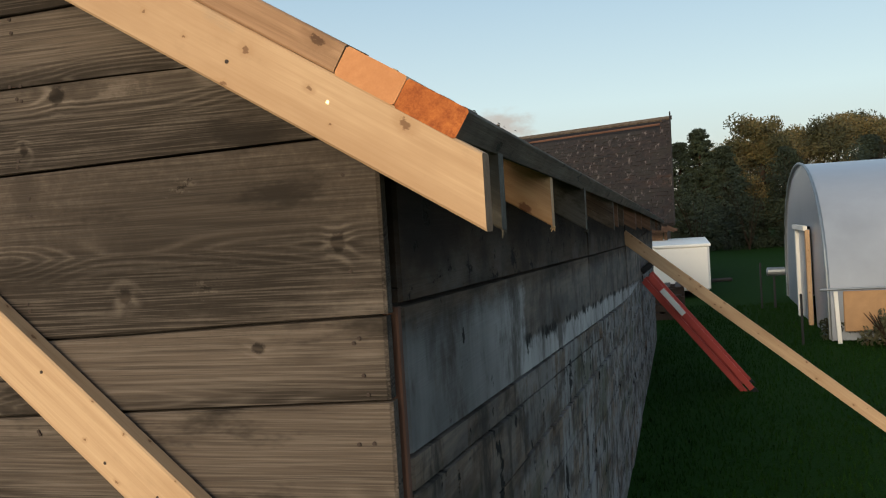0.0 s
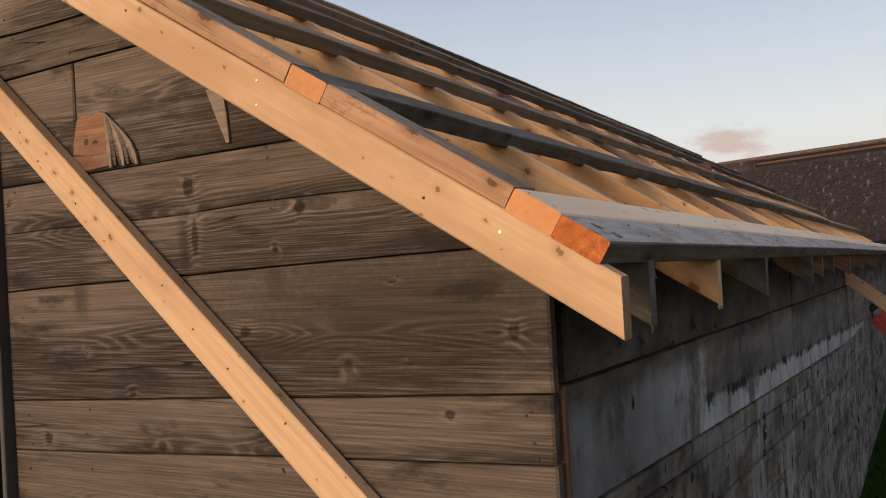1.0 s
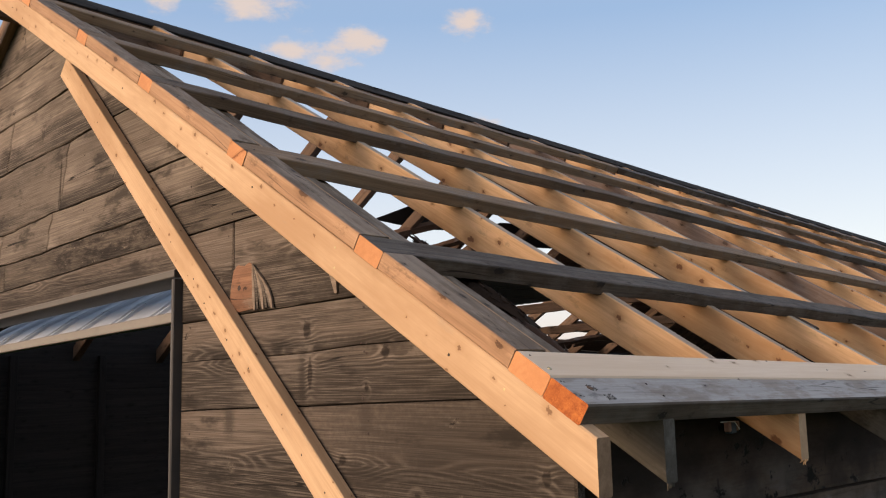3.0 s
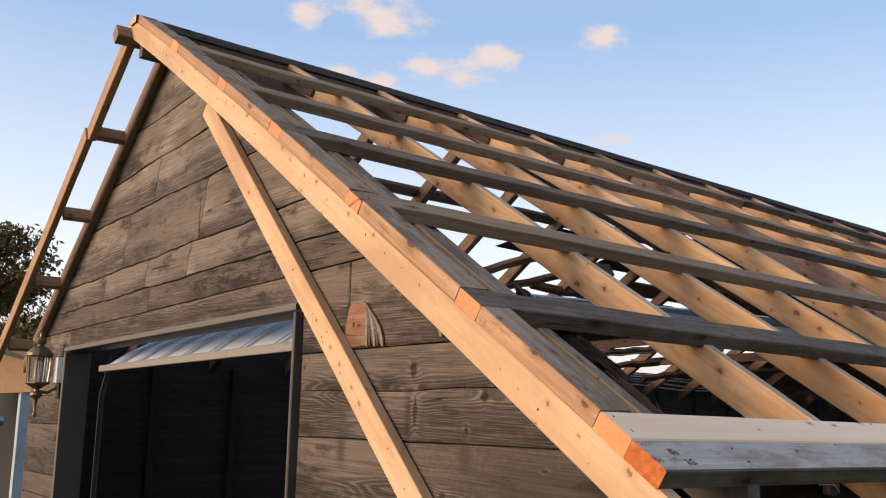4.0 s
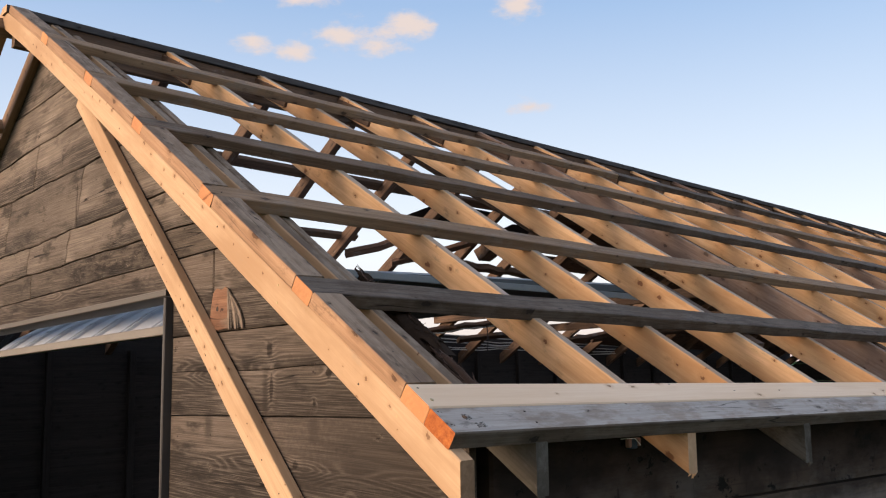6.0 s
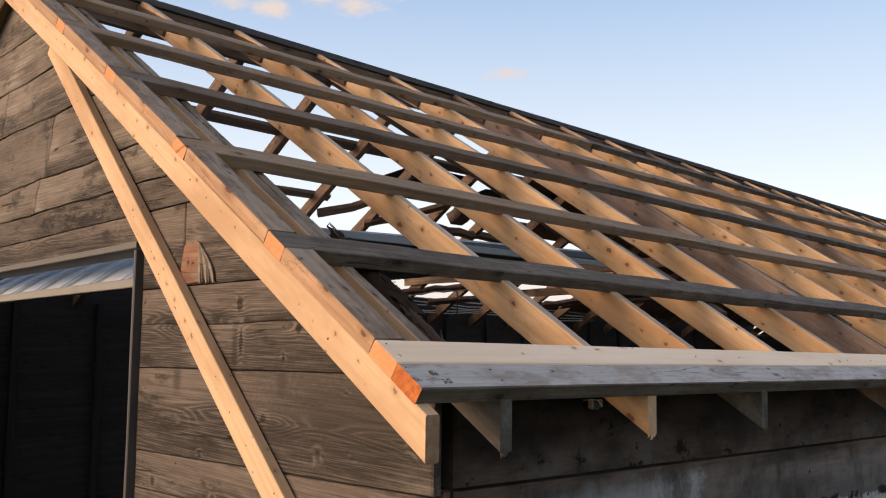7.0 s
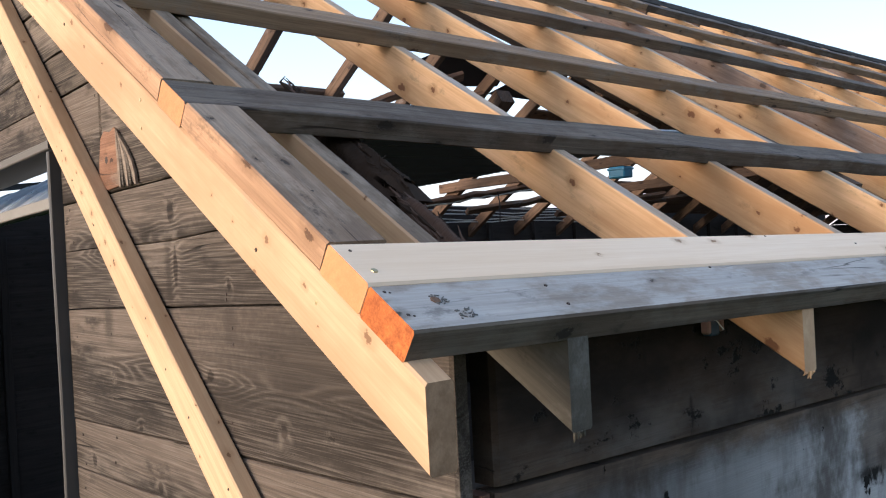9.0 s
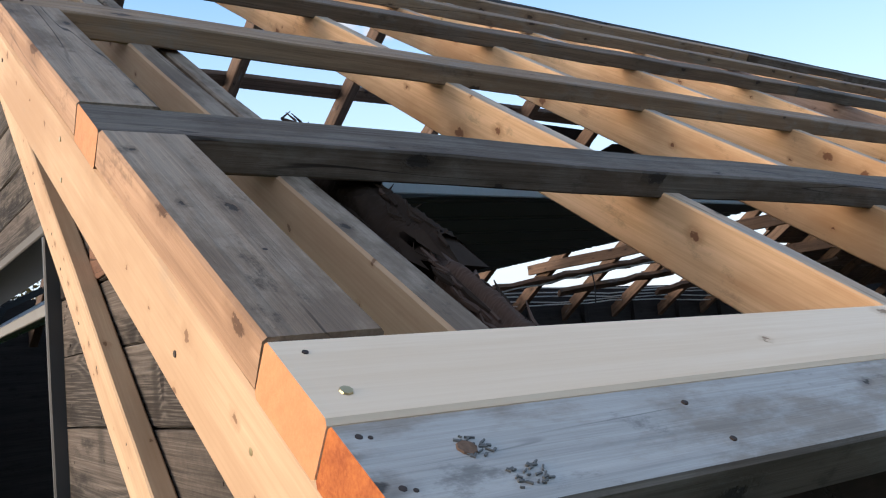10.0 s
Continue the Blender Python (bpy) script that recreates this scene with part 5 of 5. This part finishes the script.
for k in range(80):
    # loose fibres of bark lying along the log and its stub
    q = random.Random(200 + k)
    low = k < 30
    s0 = q.uniform(0.02, 0.16) if low else q.uniform(0.19, 0.60)
    y0, n0, r0 = (0.088, -0.090, 0.026) if low else (0.104, -0.090, 0.036)
    t = q.uniform(-0.2, math.pi + 0.2)
    size = q.uniform(0.03, 0.09)
    pts = [right(s0 + size * f, y0 + r0 * math.cos(t + 0.5 * f * q.uniform(-1, 1)) * (1 + lift * f), n0 + r0 * math.sin(t) * (1 + lift * f)) for f, lift in ((0, 0), (0.35, 0.05), (0.7, 0.1), (1, q.uniform(0, 0.5)))]
    part("bark_fibre", tube_bm(pts, [0.002, q.uniform(0.002, 0.0045), 0.002, 0.0006], 5), q.choice((M_BARK, M_BARK, M_ROT)), roof)
SHEET_TURN = Matrix((Vector((0, 1, 0)), UP_L, Vector((CSL, 0, SNL)))).transposed().to_4x4()
part("tar_sheet", polygon_bm([(0, 0), (0.5, -0.04), (1.1, 0.03), (1.05, 0.26), (0.35, 0.30)], 0.006, 0.002), M_BLACK, roof, "torn black roofing sheet", Matrix.Translation(left(1.19, 2.9, 0.02)) @ SHEET_TURN)
part("tar_sheet", polygon_bm([(0, 0), (0.7, -0.03), (1.3, 0.02), (1.2, 0.30), (0.2, 0.22)], 0.006, 0.002), M_BLACK, roof, "torn black roofing sheet", Matrix.Translation(left(1.22, 3.95, 0.024)) @ SHEET_TURN)
for k, (y, x0, x1, z) in enumerate(((1.2, -4.9, -3.0, 2.45), (4.2, -4.9, -1.2, 2.52), (5.6, -5.0, -0.9, 2.45))):
    board("collar_tie", (x0, y, z), (x1, y, z + (0.5 if k == 0 else 0.1)), (0, 0, 1), 0.04, 0.075, M_OLD, roof, "", wave=0.005)
blue_box = thing("plastic_box", "small blue plastic box under an old tie beam", "box")
part("box", box_bm(-3.07, -2.93, 4.16, 4.26, 2.415, 2.494, 0.008), M_BLUE, blue_box)
part("lid", box_bm(-3.075, -2.925, 4.155, 4.265, 2.47, 2.484, 0.003), M_BLUE, blue_box)
for k in range(5):
    q = random.Random(20 + k)
    pts = [(XL + 0.14 + q.uniform(0, 0.05), y, 2.365 - 0.032 * k - 0.022 * (y - 3.5) + 0.012 * math.sin(3 * y + k) + q.uniform(-0.008, 0.008)) for y in [2.9 + 0.3 * i for i in range(16)]]
    tagged(mesh_ob("cable", tube_bm(pts, 0.006, 6), M_WIRE), "thin grey cable strung along the old wall", "cable", "cables along the wall")
q = random.Random(77)
pts = [left_flat(2.43 - 0.47 * f + 0.008 * math.sin(23 * f), 3.58 + 1.78 * f, -0.222 + q.uniform(-0.006, 0.006)) for f in [i / 24 for i in range(25)]]
tagged(mesh_ob("cable", tube_bm(pts, 0.007, 6), M_WIRE), "pale wavy cable stapled along an old roof brace", "cable", "cables along the wall")
a = left_flat(2.12, 4.62, -0.21)
tagged(mesh_ob("hanging_wire", tube_bm([a, a + Vector((0.01, 0.01, -0.12)), a + Vector((-0.01, 0.02, -0.26))], 0.005, 6), M_RUBBER), "thin black wire hanging from an old roof brace", "wire")

clamp = thing("cable_clamp", "small pinkish cable clamp with a white wire under the eave", "clamp")
for y0, y1, z0 in ((0.562, 0.574, 1.856), (0.600, 0.614, 1.858)):
    part("cheek", box_bm(0.004, 0.020, y0, y1, z0, 1.880, 0.003), M_CLAMP, clamp)
part("body", box_bm(0.0, 0.018, 0.572, 0.602, 1.852, 1.878, 0.003), M_CLAMP_BLUE, clamp, "dark blue body")
part("wire", tube_bm([(0.012, 0.535, 1.880), (0.02, 0.56, 1.881), (0.022, 0.585, 1.879), (0.022, 0.606, 1.861)], 0.0012, 6), M_WHITE, clamp, "thin white wire")

# ---- prop and ladder beside the wall ----
prop = thing("prop_board", "long spruce board leaning from the lawn against the eave", "board")
board("board", (1.98, 5.72, 0.0), (-0.02, 5.66, 1.645), (0, -1, 0), 0.089, 0.038, M_NEW, prop)


def ladder():
    t = thing("step_ladder", "folded red fibreglass step ladder leaning on the shed wall", "ladder")
    foot, top = Vector((1.02, 8.10, 0.0)), Vector((0.06, 8.10, 1.20))
    d = (top - foot).normalized()
    out = Vector((d.z, 0, -d.x))
    for dy in (-0.22, 0.22):
        for k, off in enumerate((0.0, 0.075)):
            a = foot + Vector((0, dy * (1 if k == 0 else 0.85), 0)) + out * off * -1
            rail = board("rail", a, a + d * 1.50, (0, -1, 0), 0.055, 0.028, M_RED, t)
            part("foot", box_bm(-0.02, 0.035, -0.032, 0.032, -0.034, 0.004, 0.004), M_RUBBER, rail, "black rubber foot").matrix_local = Matrix.Identity(4)
    for k in range(5):
        c = foot + d * (0.25 + 0.26 * k)
        board("tread", c + Vector((0, -0.21, 0)), c + Vector((0, 0.21, 0)), out, 0.075, 0.02, M_ZINC, t)
    part("top_cap", box_bm(-0.03, 0.14, -0.25, 0.25, -0.02, 0.04, 0.01), M_RUBBER, t, "black moulded top", Matrix.Translation(top + d * 0.03) @ Matrix.Rotation(math.atan2(d.x, d.z), 4, "Y"))
    part("label_plate", box_bm(-0.026, 0.026, -0.262, -0.252, -0.16, 0.16, 0.002), M_WHITE, t, "white label", Matrix.Translation(foot + d * 1.16) @ Matrix.Rotation(math.atan2(d.x, d.z), 4, "Y"))


ladder()


# ---- trailer, pallets ----
def trailer():
    t = thing("box_trailer", "white box trailer parked on the grass", "trailer")
    y0 = 17.5
    part("body", box_bm(-2.6, 0.92, y0, y0 + 4.2, 0.16, 1.06, 0.04), M_TRAILER, t)
    part("roof_edge", box_bm(-2.63, 0.95, y0 - 0.02, y0 + 4.22, 1.04, 1.10, 0.012), M_TRAILER, t, "white roof rail")
    for y in (y0 + 1.2, y0 + 2.2):
        for x in (0.55, -2.4):
            w = part("wheel", tube_bm([(x - 0.1, y, 0.25), (x - 0.08, y, 0.25), (x + 0.08, y, 0.25), (x + 0.1, y, 0.25)], [0.2, 0.25, 0.25, 0.2], 20), M_RUBBER, t)
            part("rim", tube_bm([(x + 0.085, y, 0.25), (x + 0.11, y, 0.25)], 0.13, 16), M_ZINC, w)
    part("hitch", tube_bm([(0.9, y0 + 0.6, 0.3), (1.35, y0 + 0.5, 0.32)], 0.04, 8), M_RUBBER, t)


trailer()


def pallet_stack():
    t = thing("pallet_stack", "stack of dark weathered wooden pallets on the lawn", "pallets")
    x0, y0 = -0.7, 14.0
    for k in range(4):
        z = 0.14 * k
        for i in range(3):
            board("runner", (x0, y0 + 0.45 * i, z + 0.10), (x0 + 1.1, y0 + 0.45 * i, z + 0.10), (0, 0, 1), 0.05, 0.1, M_BRICKLOG, t)
        for i in range(6):
            board("slat", (x0 + 0.1 + 0.18 * i, y0 - 0.05, z + 0.125), (x0 + 0.1 + 0.18 * i, y0 + 0.95, z + 0.125), (0, 0, 1), 0.1, 0.022, M_BRICKLOG, t)


pallet_stack()


# ---- greenhouse ----
def greenhouse():
    t = thing("greenhouse", "hoop greenhouse covered with cloudy plastic film", "greenhouse")
    near, far = Vector((2.19, 11.05, 0)), Vector((2.31, 17.0, 0))
    top, run = 2.38, 12.0

    def arch(k, v):
        # steep sides and a round crown; v runs along the house
        f = 0.5 - 0.5 * math.cos(math.pi * k)
        p = near.lerp(far, f)
        return Vector((p.x + v, p.y, 0.02 + top * math.sin(math.pi * k) ** 0.66))

    ks = [i / 28 for i in range(29)]
    n = 12
    bm = bmesh.new()
    rows = [[bm.verts.new(arch(k, run * j / n) + Vector((0, 0, 0.012 * math.sin(3 * j)))) for k in ks] for j in range(n + 1)]
    for u, v in zip(rows, rows[1:]):
        for a in range(28):
            f = bm.faces.new((u[a], u[a + 1], v[a + 1], v[a]))
            f.smooth = True
    part("cover", bm, M_PLASTIC, t, "cloudy plastic film")
    for j in range(0, n + 1, 2):
        part("hoop", tube_bm([arch(k, run * j / n) + Vector((-0.01, 0, 0.015)) for k in ks], 0.022, 8), M_ZINC, t)
    pts = [arch(k, 0.02) for k in ks]
    bm = bmesh.new()
    base = [bm.verts.new((p.x, p.y, 0.0)) for p in pts]
    up = [bm.verts.new(p) for p in pts]
    for a in range(28):
        mid = (pts[a].y + pts[a + 1].y) / 2
        if 12.9 < mid < 14.0:
            # film over the door
            base[a].co.z = base[a + 1].co.z = 1.44
        bm.faces.new((base[a], base[a + 1], up[a + 1], up[a]))
    part("end_film", bm, M_PLASTIC, t)
    for y, m in ((12.86, M_NEW), (14.06, M_WHITE)):
        board("door_post", (2.15, y, 0), (2.15, y, 1.40), (-1, 0, 0), 0.12, 0.06, m, t)
    board("door_head", (2.15, 12.80, 1.46), (2.15, 14.12, 1.46), (0, 0, 1), 0.06, 0.07, M_WHITE, t)
    board("door_leaf", (2.20, 13.46, 0.02), (2.20, 13.46, 1.40), (-1, 0, 0), 1.1, 0.03, M_PLASTIC, t)
    part("side_panel", box_bm(2.33, 3.12, 10.90, 10.94, 0.15, 0.66, 0.01), M_TAN, t, "tan board panel")
    part("rail", tube_bm([(2.05, 10.86, 0.69), (5.8, 10.86, 0.71)], 0.016, 8), M_ZINC, t)
    board("stake", (2.27, 10.9, 0), (2.24, 10.9, 0.66), (0, -1, 0), 0.05, 0.04, M_WHITE, t)


greenhouse()
for x, y, h in ((1.83, 10.89, 0.62), (1.68, 15.1, 0.78)):
    f = thing("fence_post", "thin dark metal post on the lawn", "post", "thin posts on the lawn")
    part("post", tube_bm([(x, y, 0), (x, y, h)], 0.016, 8), M_RUBBER, f)
    part("cap", tube_bm([(x, y, h), (x, y, h + 0.03)], [0.02, 0.012], 8), M_RUBBER, f)
tank = thing("gas_tank", "small pale metal tank lying on a thin post", "tank")
part("tank", tube_bm([(1.80, 15.35, 0.63), (1.82, 15.35, 0.63), (2.10, 15.35, 0.63), (2.12, 15.35, 0.63)], [0.05, 0.075, 0.075, 0.05], 14), M_ZINC, tank)
part("post", tube_bm([(1.92, 15.35, 0), (1.92, 15.35, 0.57)], 0.02, 8), M_RUBBER, tank)


# ---- old barn behind ----
def barn():
    t = thing("old_barn", "old barn with a sagging mossy shingle roof", "barn")
    # the slope that faces the lawn; its gable edge runs down on one side
    y0, y1 = 20.0, 23.5
    z0, z1 = 1.50, 4.32
    x0, x1 = -12.0, 0.27
    rows, cols = 30, 95
    d = Vector((0, y1 - y0, z1 - z0))
    q = random.Random(4)
    bm = bmesh.new()
    for r in range(rows - 1):
        for c in range(cols):
            xa = x0 + (x1 - x0) * c / cols + (0.1 if r % 2 else 0)
            xb = xa + (x1 - x0) / cols * q.uniform(0.97, 1.03)
            if xb > x1 + 0.05 or (q.random() < 0.015) or (0.85 < r / rows < 0.95 and -3.9 < xa and xb < x1 - 0.22):
                continue
            v = r / rows
            lift = q.uniform(0.0, 0.022)
            xa += q.uniform(-0.03, 0.03)
            v += q.uniform(-0.004, 0.004)
            a, b = Vector((0, y0, z0)) + d * v, Vector((0, y0, z0)) + d * (v + 1.25 / rows)
            up = Vector((0, -d.z, d.y)).normalized()
            vs = [bm.verts.new(Vector((xa, a.y, a.z)) + up * lift), bm.verts.new(Vector((xb, a.y, a.z)) + up * lift), bm.verts.new(Vector((xb, b.y, b.z)) + up * 0.005), bm.verts.new(Vector((xa, b.y, b.z)) + up * 0.005)]
            lo = [bm.verts.new(vs[0].co - up * 0.02), bm.verts.new(vs[1].co - up * 0.02)]
            bm.faces.new(vs)
            bm.faces.new((lo[0], lo[1], vs[1], vs[0]))
    tagged(part("shingles", bm, M_SHINGLE, t), kind="stuff")
    bm = box_bm(x0, x1 - 0.03, 0, d.length * 0.86, -0.08, -0.02)
    ang = math.atan2(d.z, d.y)
    part("roof_deck", bm, M_INSIDE, t, "", Matrix.Translation((0, y0, z0)) @ Matrix.Rotation(ang, 4, "X"))
    p = Vector((0, y0, z0)) + d * 0.975
    board("ridge_batten", (x0, p.y, p.z + 0.02), (x1 + 0.03, p.y, p.z + 0.02), (0, -d.z, d.y), 0.12, 0.05, M_SLATE, t, "weathered dark ridge board")
    p = Vector((0, y0, z0)) + d * 0.925
    board("slot_batten", (-4.4, p.y + 0.05, p.z - 0.02), (x1 - 0.2, p.y + 0.05, p.z + 0.01), (0, -d.z, d.y), 0.05, 0.04, M_RUST, t, "reddish brown batten in the gap")
    # added dark panel behind the slot: keeps the sky out, stands for the shade
    slot = Vector((0, y0, z0)) + d * 0.915 - Vector((0, -d.z, d.y)).normalized() * 0.4
    part("roof_gap", box_bm(-4.6, x1 - 0.05, -0.5, 0.83, -0.03, 0.03), M_INSIDE, t, "dark panel added behind the gap to stand for its shade", Matrix.Translation(slot) @ Matrix.Rotation(ang, 4, "X"))
    board("verge_board", (x1, y0 - 0.05, z0), (x1, y1, z1 + 0.06), (1, 0, 0), 0.10, 0.04, M_INSIDE, t)
    part("front_wall", box_bm(x0, x1 - 0.3, y0 + 0.5, y0 + 0.6, 0, z0 + 0.3), M_OLD, t)
    bm = polygon_bm([(y0 + 0.5, 0.0), (y1 + 3.0, 0.0), (y1 + 3.0, 1.6), (y1, z1 - 0.1), (y0 + 0.5, z0 + 0.25)], 0.08, 0.01)
    part("gable_wall", bm, M_OLD, t, "", Matrix.Translation((x1 - 0.2, 0, 0)) @ Matrix.Rotation(radians(90), 4, "Z"))
    for k in range(14):
        board("fallen_board", (-1.6 + 0.13 * k, y0 - 0.05, z0 - 0.10 + 0.012 * (k % 5)), (-0.6 + 0.07 * k, y0 + 0.05, z0 - 0.18 + 0.02 * (k % 3)), (0, -1, 0), 0.06, 0.03, M_ROT, t)
    # the barn stands askew: it runs away from the lawn
    askew = Matrix(((1, 0, 0, 0), (-0.55, 1, 0, 0.55 * x1), (0, 0, 1, 0), (0, 0, 0, 1)))
    for ob in t.children:
        ob.data.transform(ob.matrix_basis.inverted() @ askew @ ob.matrix_basis)


barn()


# ---- trees and bushes ----
def leaf_cloud(bm, q, centre, radius, count, size, squash=1.0):
    for _ in range(count):
        d = Vector((q.gauss(0, 1), q.gauss(0, 1), q.gauss(0, 1))).normalized() * (q.random() ** 0.45)
        c = centre + Vector((d.x * radius, d.y * radius, d.z * radius * squash))
        a = Vector((q.gauss(0, 1), q.gauss(0, 1), q.gauss(0, 1))).normalized()
        b = a.orthogonal().normalized()
        s = size * q.uniform(0.5, 1.3)
        vs = [bm.verts.new(c + a * s), bm.verts.new(c + b * s * 0.45), bm.verts.new(c - a * s), bm.verts.new(c - b * s * 0.45)]
        bm.faces.new(vs)


def tree(x, y, h, spread, seed, mat, label, conifer=False, count=2600):
    q = random.Random(seed)
    t = thing("tree", label, "tree", "trees behind the lawn")
    lean = Vector((q.uniform(-0.3, 0.3), q.uniform(-0.3, 0.3), 0))
    trunk = [Vector((x, y, -0.1)), Vector((x, y, h * 0.35)) + lean * 0.4, Vector((x, y, h * 0.7)) + lean, Vector((x, y, h * 0.94)) + lean]
    bm = tube_bm(trunk, [h * 0.028, h * 0.022, h * 0.012, h * 0.004], 8)
    limbs = []
    for k in range(16):
        f = q.uniform(0.12, 0.92)
        p = Vector((x, y, h * f)) + lean * f
        a = q.uniform(0, 2 * math.pi)
        r = spread * ((1.02 - f) if conifer else math.sin(math.pi * min(0.95, f * 0.85 + 0.12))) * q.uniform(0.6, 1.0)
        e = p + Vector((math.cos(a) * r, math.sin(a) * r, (-0.1 if conifer else 0.35) * r))
        tube_bm([p, p.lerp(e, 0.5) + Vector((0, 0, 0.1 * r)), e], [h * 0.008, h * 0.005, h * 0.002], 5, bm)
        limbs.append((p, e, r))
    part("trunk", bm, M_BARK, t)
    bm = bmesh.new()
    size = h * 0.013
    if conifer:
        tiers = 40
        for k in range(tiers):
            f = 0.04 + 0.96 * k / tiers
            r = spread * (1.03 - f) ** 0.8
            for m in range(7):
                a = q.uniform(0, 2 * math.pi)
                rr = r * q.uniform(0.35, 1.0)
                c = Vector((x + math.cos(a) * rr, y + math.sin(a) * rr, h * f - 0.12 * rr)) + lean * f
                leaf_cloud(bm, q, c, max(0.25, 0.34 * r), count // (tiers * 7) + 1, size, 0.4)
    else:
        for p, e, r in limbs:
            for f in (0.45, 0.75, 1.0):
                leaf_cloud(bm, q, p.lerp(e, f) + Vector((0, 0, 0.15 * r)), spread * q.uniform(0.22, 0.42), count // 54, size, 0.75)
        for k in range(14):
            a, f = q.uniform(0, 2 * math.pi), q.uniform(0.1, 1.0)
            r = spread * math.sin(math.pi * min(0.97, f * 0.8 + 0.14)) * q.uniform(0.5, 1)
            leaf_cloud(bm, q, Vector((x + math.cos(a) * r, y + math.sin(a) * r, h * (0.05 + 0.9 * f))) + lean * f, spread * 0.3, count // 30, size, 0.8)
    part("crown", bm, mat, t)


for k, (x, y, h, s, con) in enumerate(((1.4, 43, 5.6, 2.0, True), (3.0, 47, 5.4, 2.4, False), (3.9, 41, 6.0, 1.9, False), (5.6, 44, 5.2, 2.2, False), (7.3, 42, 5.7, 2.3, False), (9.0, 43, 5.8, 2.2, False), (10.8, 41, 6.4, 2.4, False), (13.2, 42, 6.6, 2.6, False), (2.2, 39, 4.4, 1.8, True), (5.0, 39, 4.2, 2.0, True), (8.0, 39, 4.4, 2.0, True), (11.0, 38, 4.6, 2.2, True), (14.0, 38, 5.2, 2.4, True), (16.5, 42, 7.2, 2.8, False), (0.2, 46, 5.2, 2.2, True))):
    tree(x, y, h, s, 40 + k, M_NEEDLE if con else M_LEAF, "dense dark evergreen with an uneven crown" if con else "leafy tree turning brownish green in the dusk", con, 20000)
for k, (x, y, h, s) in enumerate(((-17.5, 1.9, 5.0, 1.6), (-19.5, 1.2, 5.6, 1.7), (-21.0, 3.0, 4.6, 1.5))):
    tree(x, y, h, s, 70 + k, M_LEAF, "dark leafy tree behind the sheds", False, 6000)


def bush(x, y, r, h, seed, mat, label, count=900):
    q = random.Random(seed)
    t = thing("bush", label, "bush", "bushes round the lawn")
    bm = bmesh.new()
    for k in range(7):
        a = q.uniform(0, 2 * math.pi)
        tube_bm([(x, y, 0), (x + 0.3 * r * math.cos(a), y + 0.3 * r * math.sin(a), h * 0.5), (x + 0.7 * r * math.cos(a), y + 0.7 * r * math.sin(a), h * 0.9)], [0.015, 0.01, 0.004], 5, bm)
    part("stem", bm, M_BARK, t)
    bm = bmesh.new()
    for k in range(12):
        a, f = q.uniform(0, 2 * math.pi), q.random()
        leaf_cloud(bm, q, Vector((x + r * 0.7 * f * math.cos(a), y + r * 0.7 * f * math.sin(a), h * q.uniform(0.25, 0.85))), r * 0.42, count // 12, 0.035 + 0.01 * r, 0.8)
    part("foliage", bm, mat, t)


for k, (x, y, r, h) in enumerate(((2.75, 10.6, 0.35, 0.45), (3.1, 10.4, 0.4, 0.6), (3.5, 10.3, 0.4, 0.5), (2.3, 11.2, 0.25, 0.3))):
    bush(x, y, r, h, 90 + k, M_BUSH, "low reddish brown weeds beside the greenhouse")
for k in range(9):
    bush(1 + 2.0 * k, 36 + (k % 3), 1.7, 3.2 + 0.5 * (k % 4), 110 + k, M_NEEDLE, "dark undergrowth below the trees", 1500)


# ---- grass ----
def lawn_blades():
    q = random.Random(11)
    verts, faces = [], []
    for _ in range(26000):
        y = 3.0 + 13 * q.random() ** 1.3
        x = q.uniform(0.02, 3.8)
        h = q.uniform(0.02, 0.06)
        a = q.uniform(0, math.pi)
        w = 0.006
        lx, ly = q.uniform(-0.02, 0.02), q.uniform(-0.02, 0.02)
        i = len(verts)
        verts += [(x - w * math.cos(a), y - w * math.sin(a), -0.002), (x + w * math.cos(a), y + w * math.sin(a), -0.002), (x + lx, y + ly, h)]
        faces.append((i, i + 1, i + 2))
    me = bpy.data.meshes.new("grass")
    me.from_pydata(verts, [], faces)
    me.materials.append(M_GRASS)
    tagged(new("grass", me), "short mown grass blades on the lawn", "grass", kind="stuff")


lawn_blades()


# ---- small shed on the other side ----
def small_shed():
    t = thing("small_shed", "small open shed with a tan gable in evening light", "shed")
    x = -10.0
    board("post", (x, 1.02, 0), (x, 1.02, 1.95), (1, 0, 0), 0.14, 0.11, M_BLUEPAINT, t, "post with peeling pale blue paint")
    board("post", (x, -1.6, 0), (x, -1.6, 1.9), (1, 0, 0), 0.12, 0.11, M_BLUEPAINT, t)
    bm = polygon_bm([(-1.9, 1.80), (1.15, 1.95), (0.98, 2.42), (0.55, 2.44), (-1.9, 1.95)], 0.05, 0.01)
    part("gable", bm, M_TAN, t, "tan gable boards", Matrix.Translation((x + 0.06, 1.02, 0)) @ Matrix.Rotation(radians(50), 4, "Z") @ Matrix.Translation((-1.02, 0, 0)))
    board("roof_sheet", (x + 0.1, 0.55, 2.46), (x - 3.0, 0.55, 2.46), (0, 0.3, 1), 1.2, 0.03, M_ROOFING, t)
    # inner walls coloured black in place of the shade inside the shed
    part("back_wall", box_bm(x - 3.0, x - 2.9, -1.9, 1.1, 0, 2.3), M_BLACK, t)
    part("side_wall", box_bm(x - 3.0, x - 0.1, 1.05, 1.1, 0, 2.3), M_BLACK, t)
    part("pipe", tube_bm([(x + 0.2, 0.35, 1.62), (x + 0.2, 0.75, 1.63)], 0.05, 12), M_ZINC, t)


small_shed()
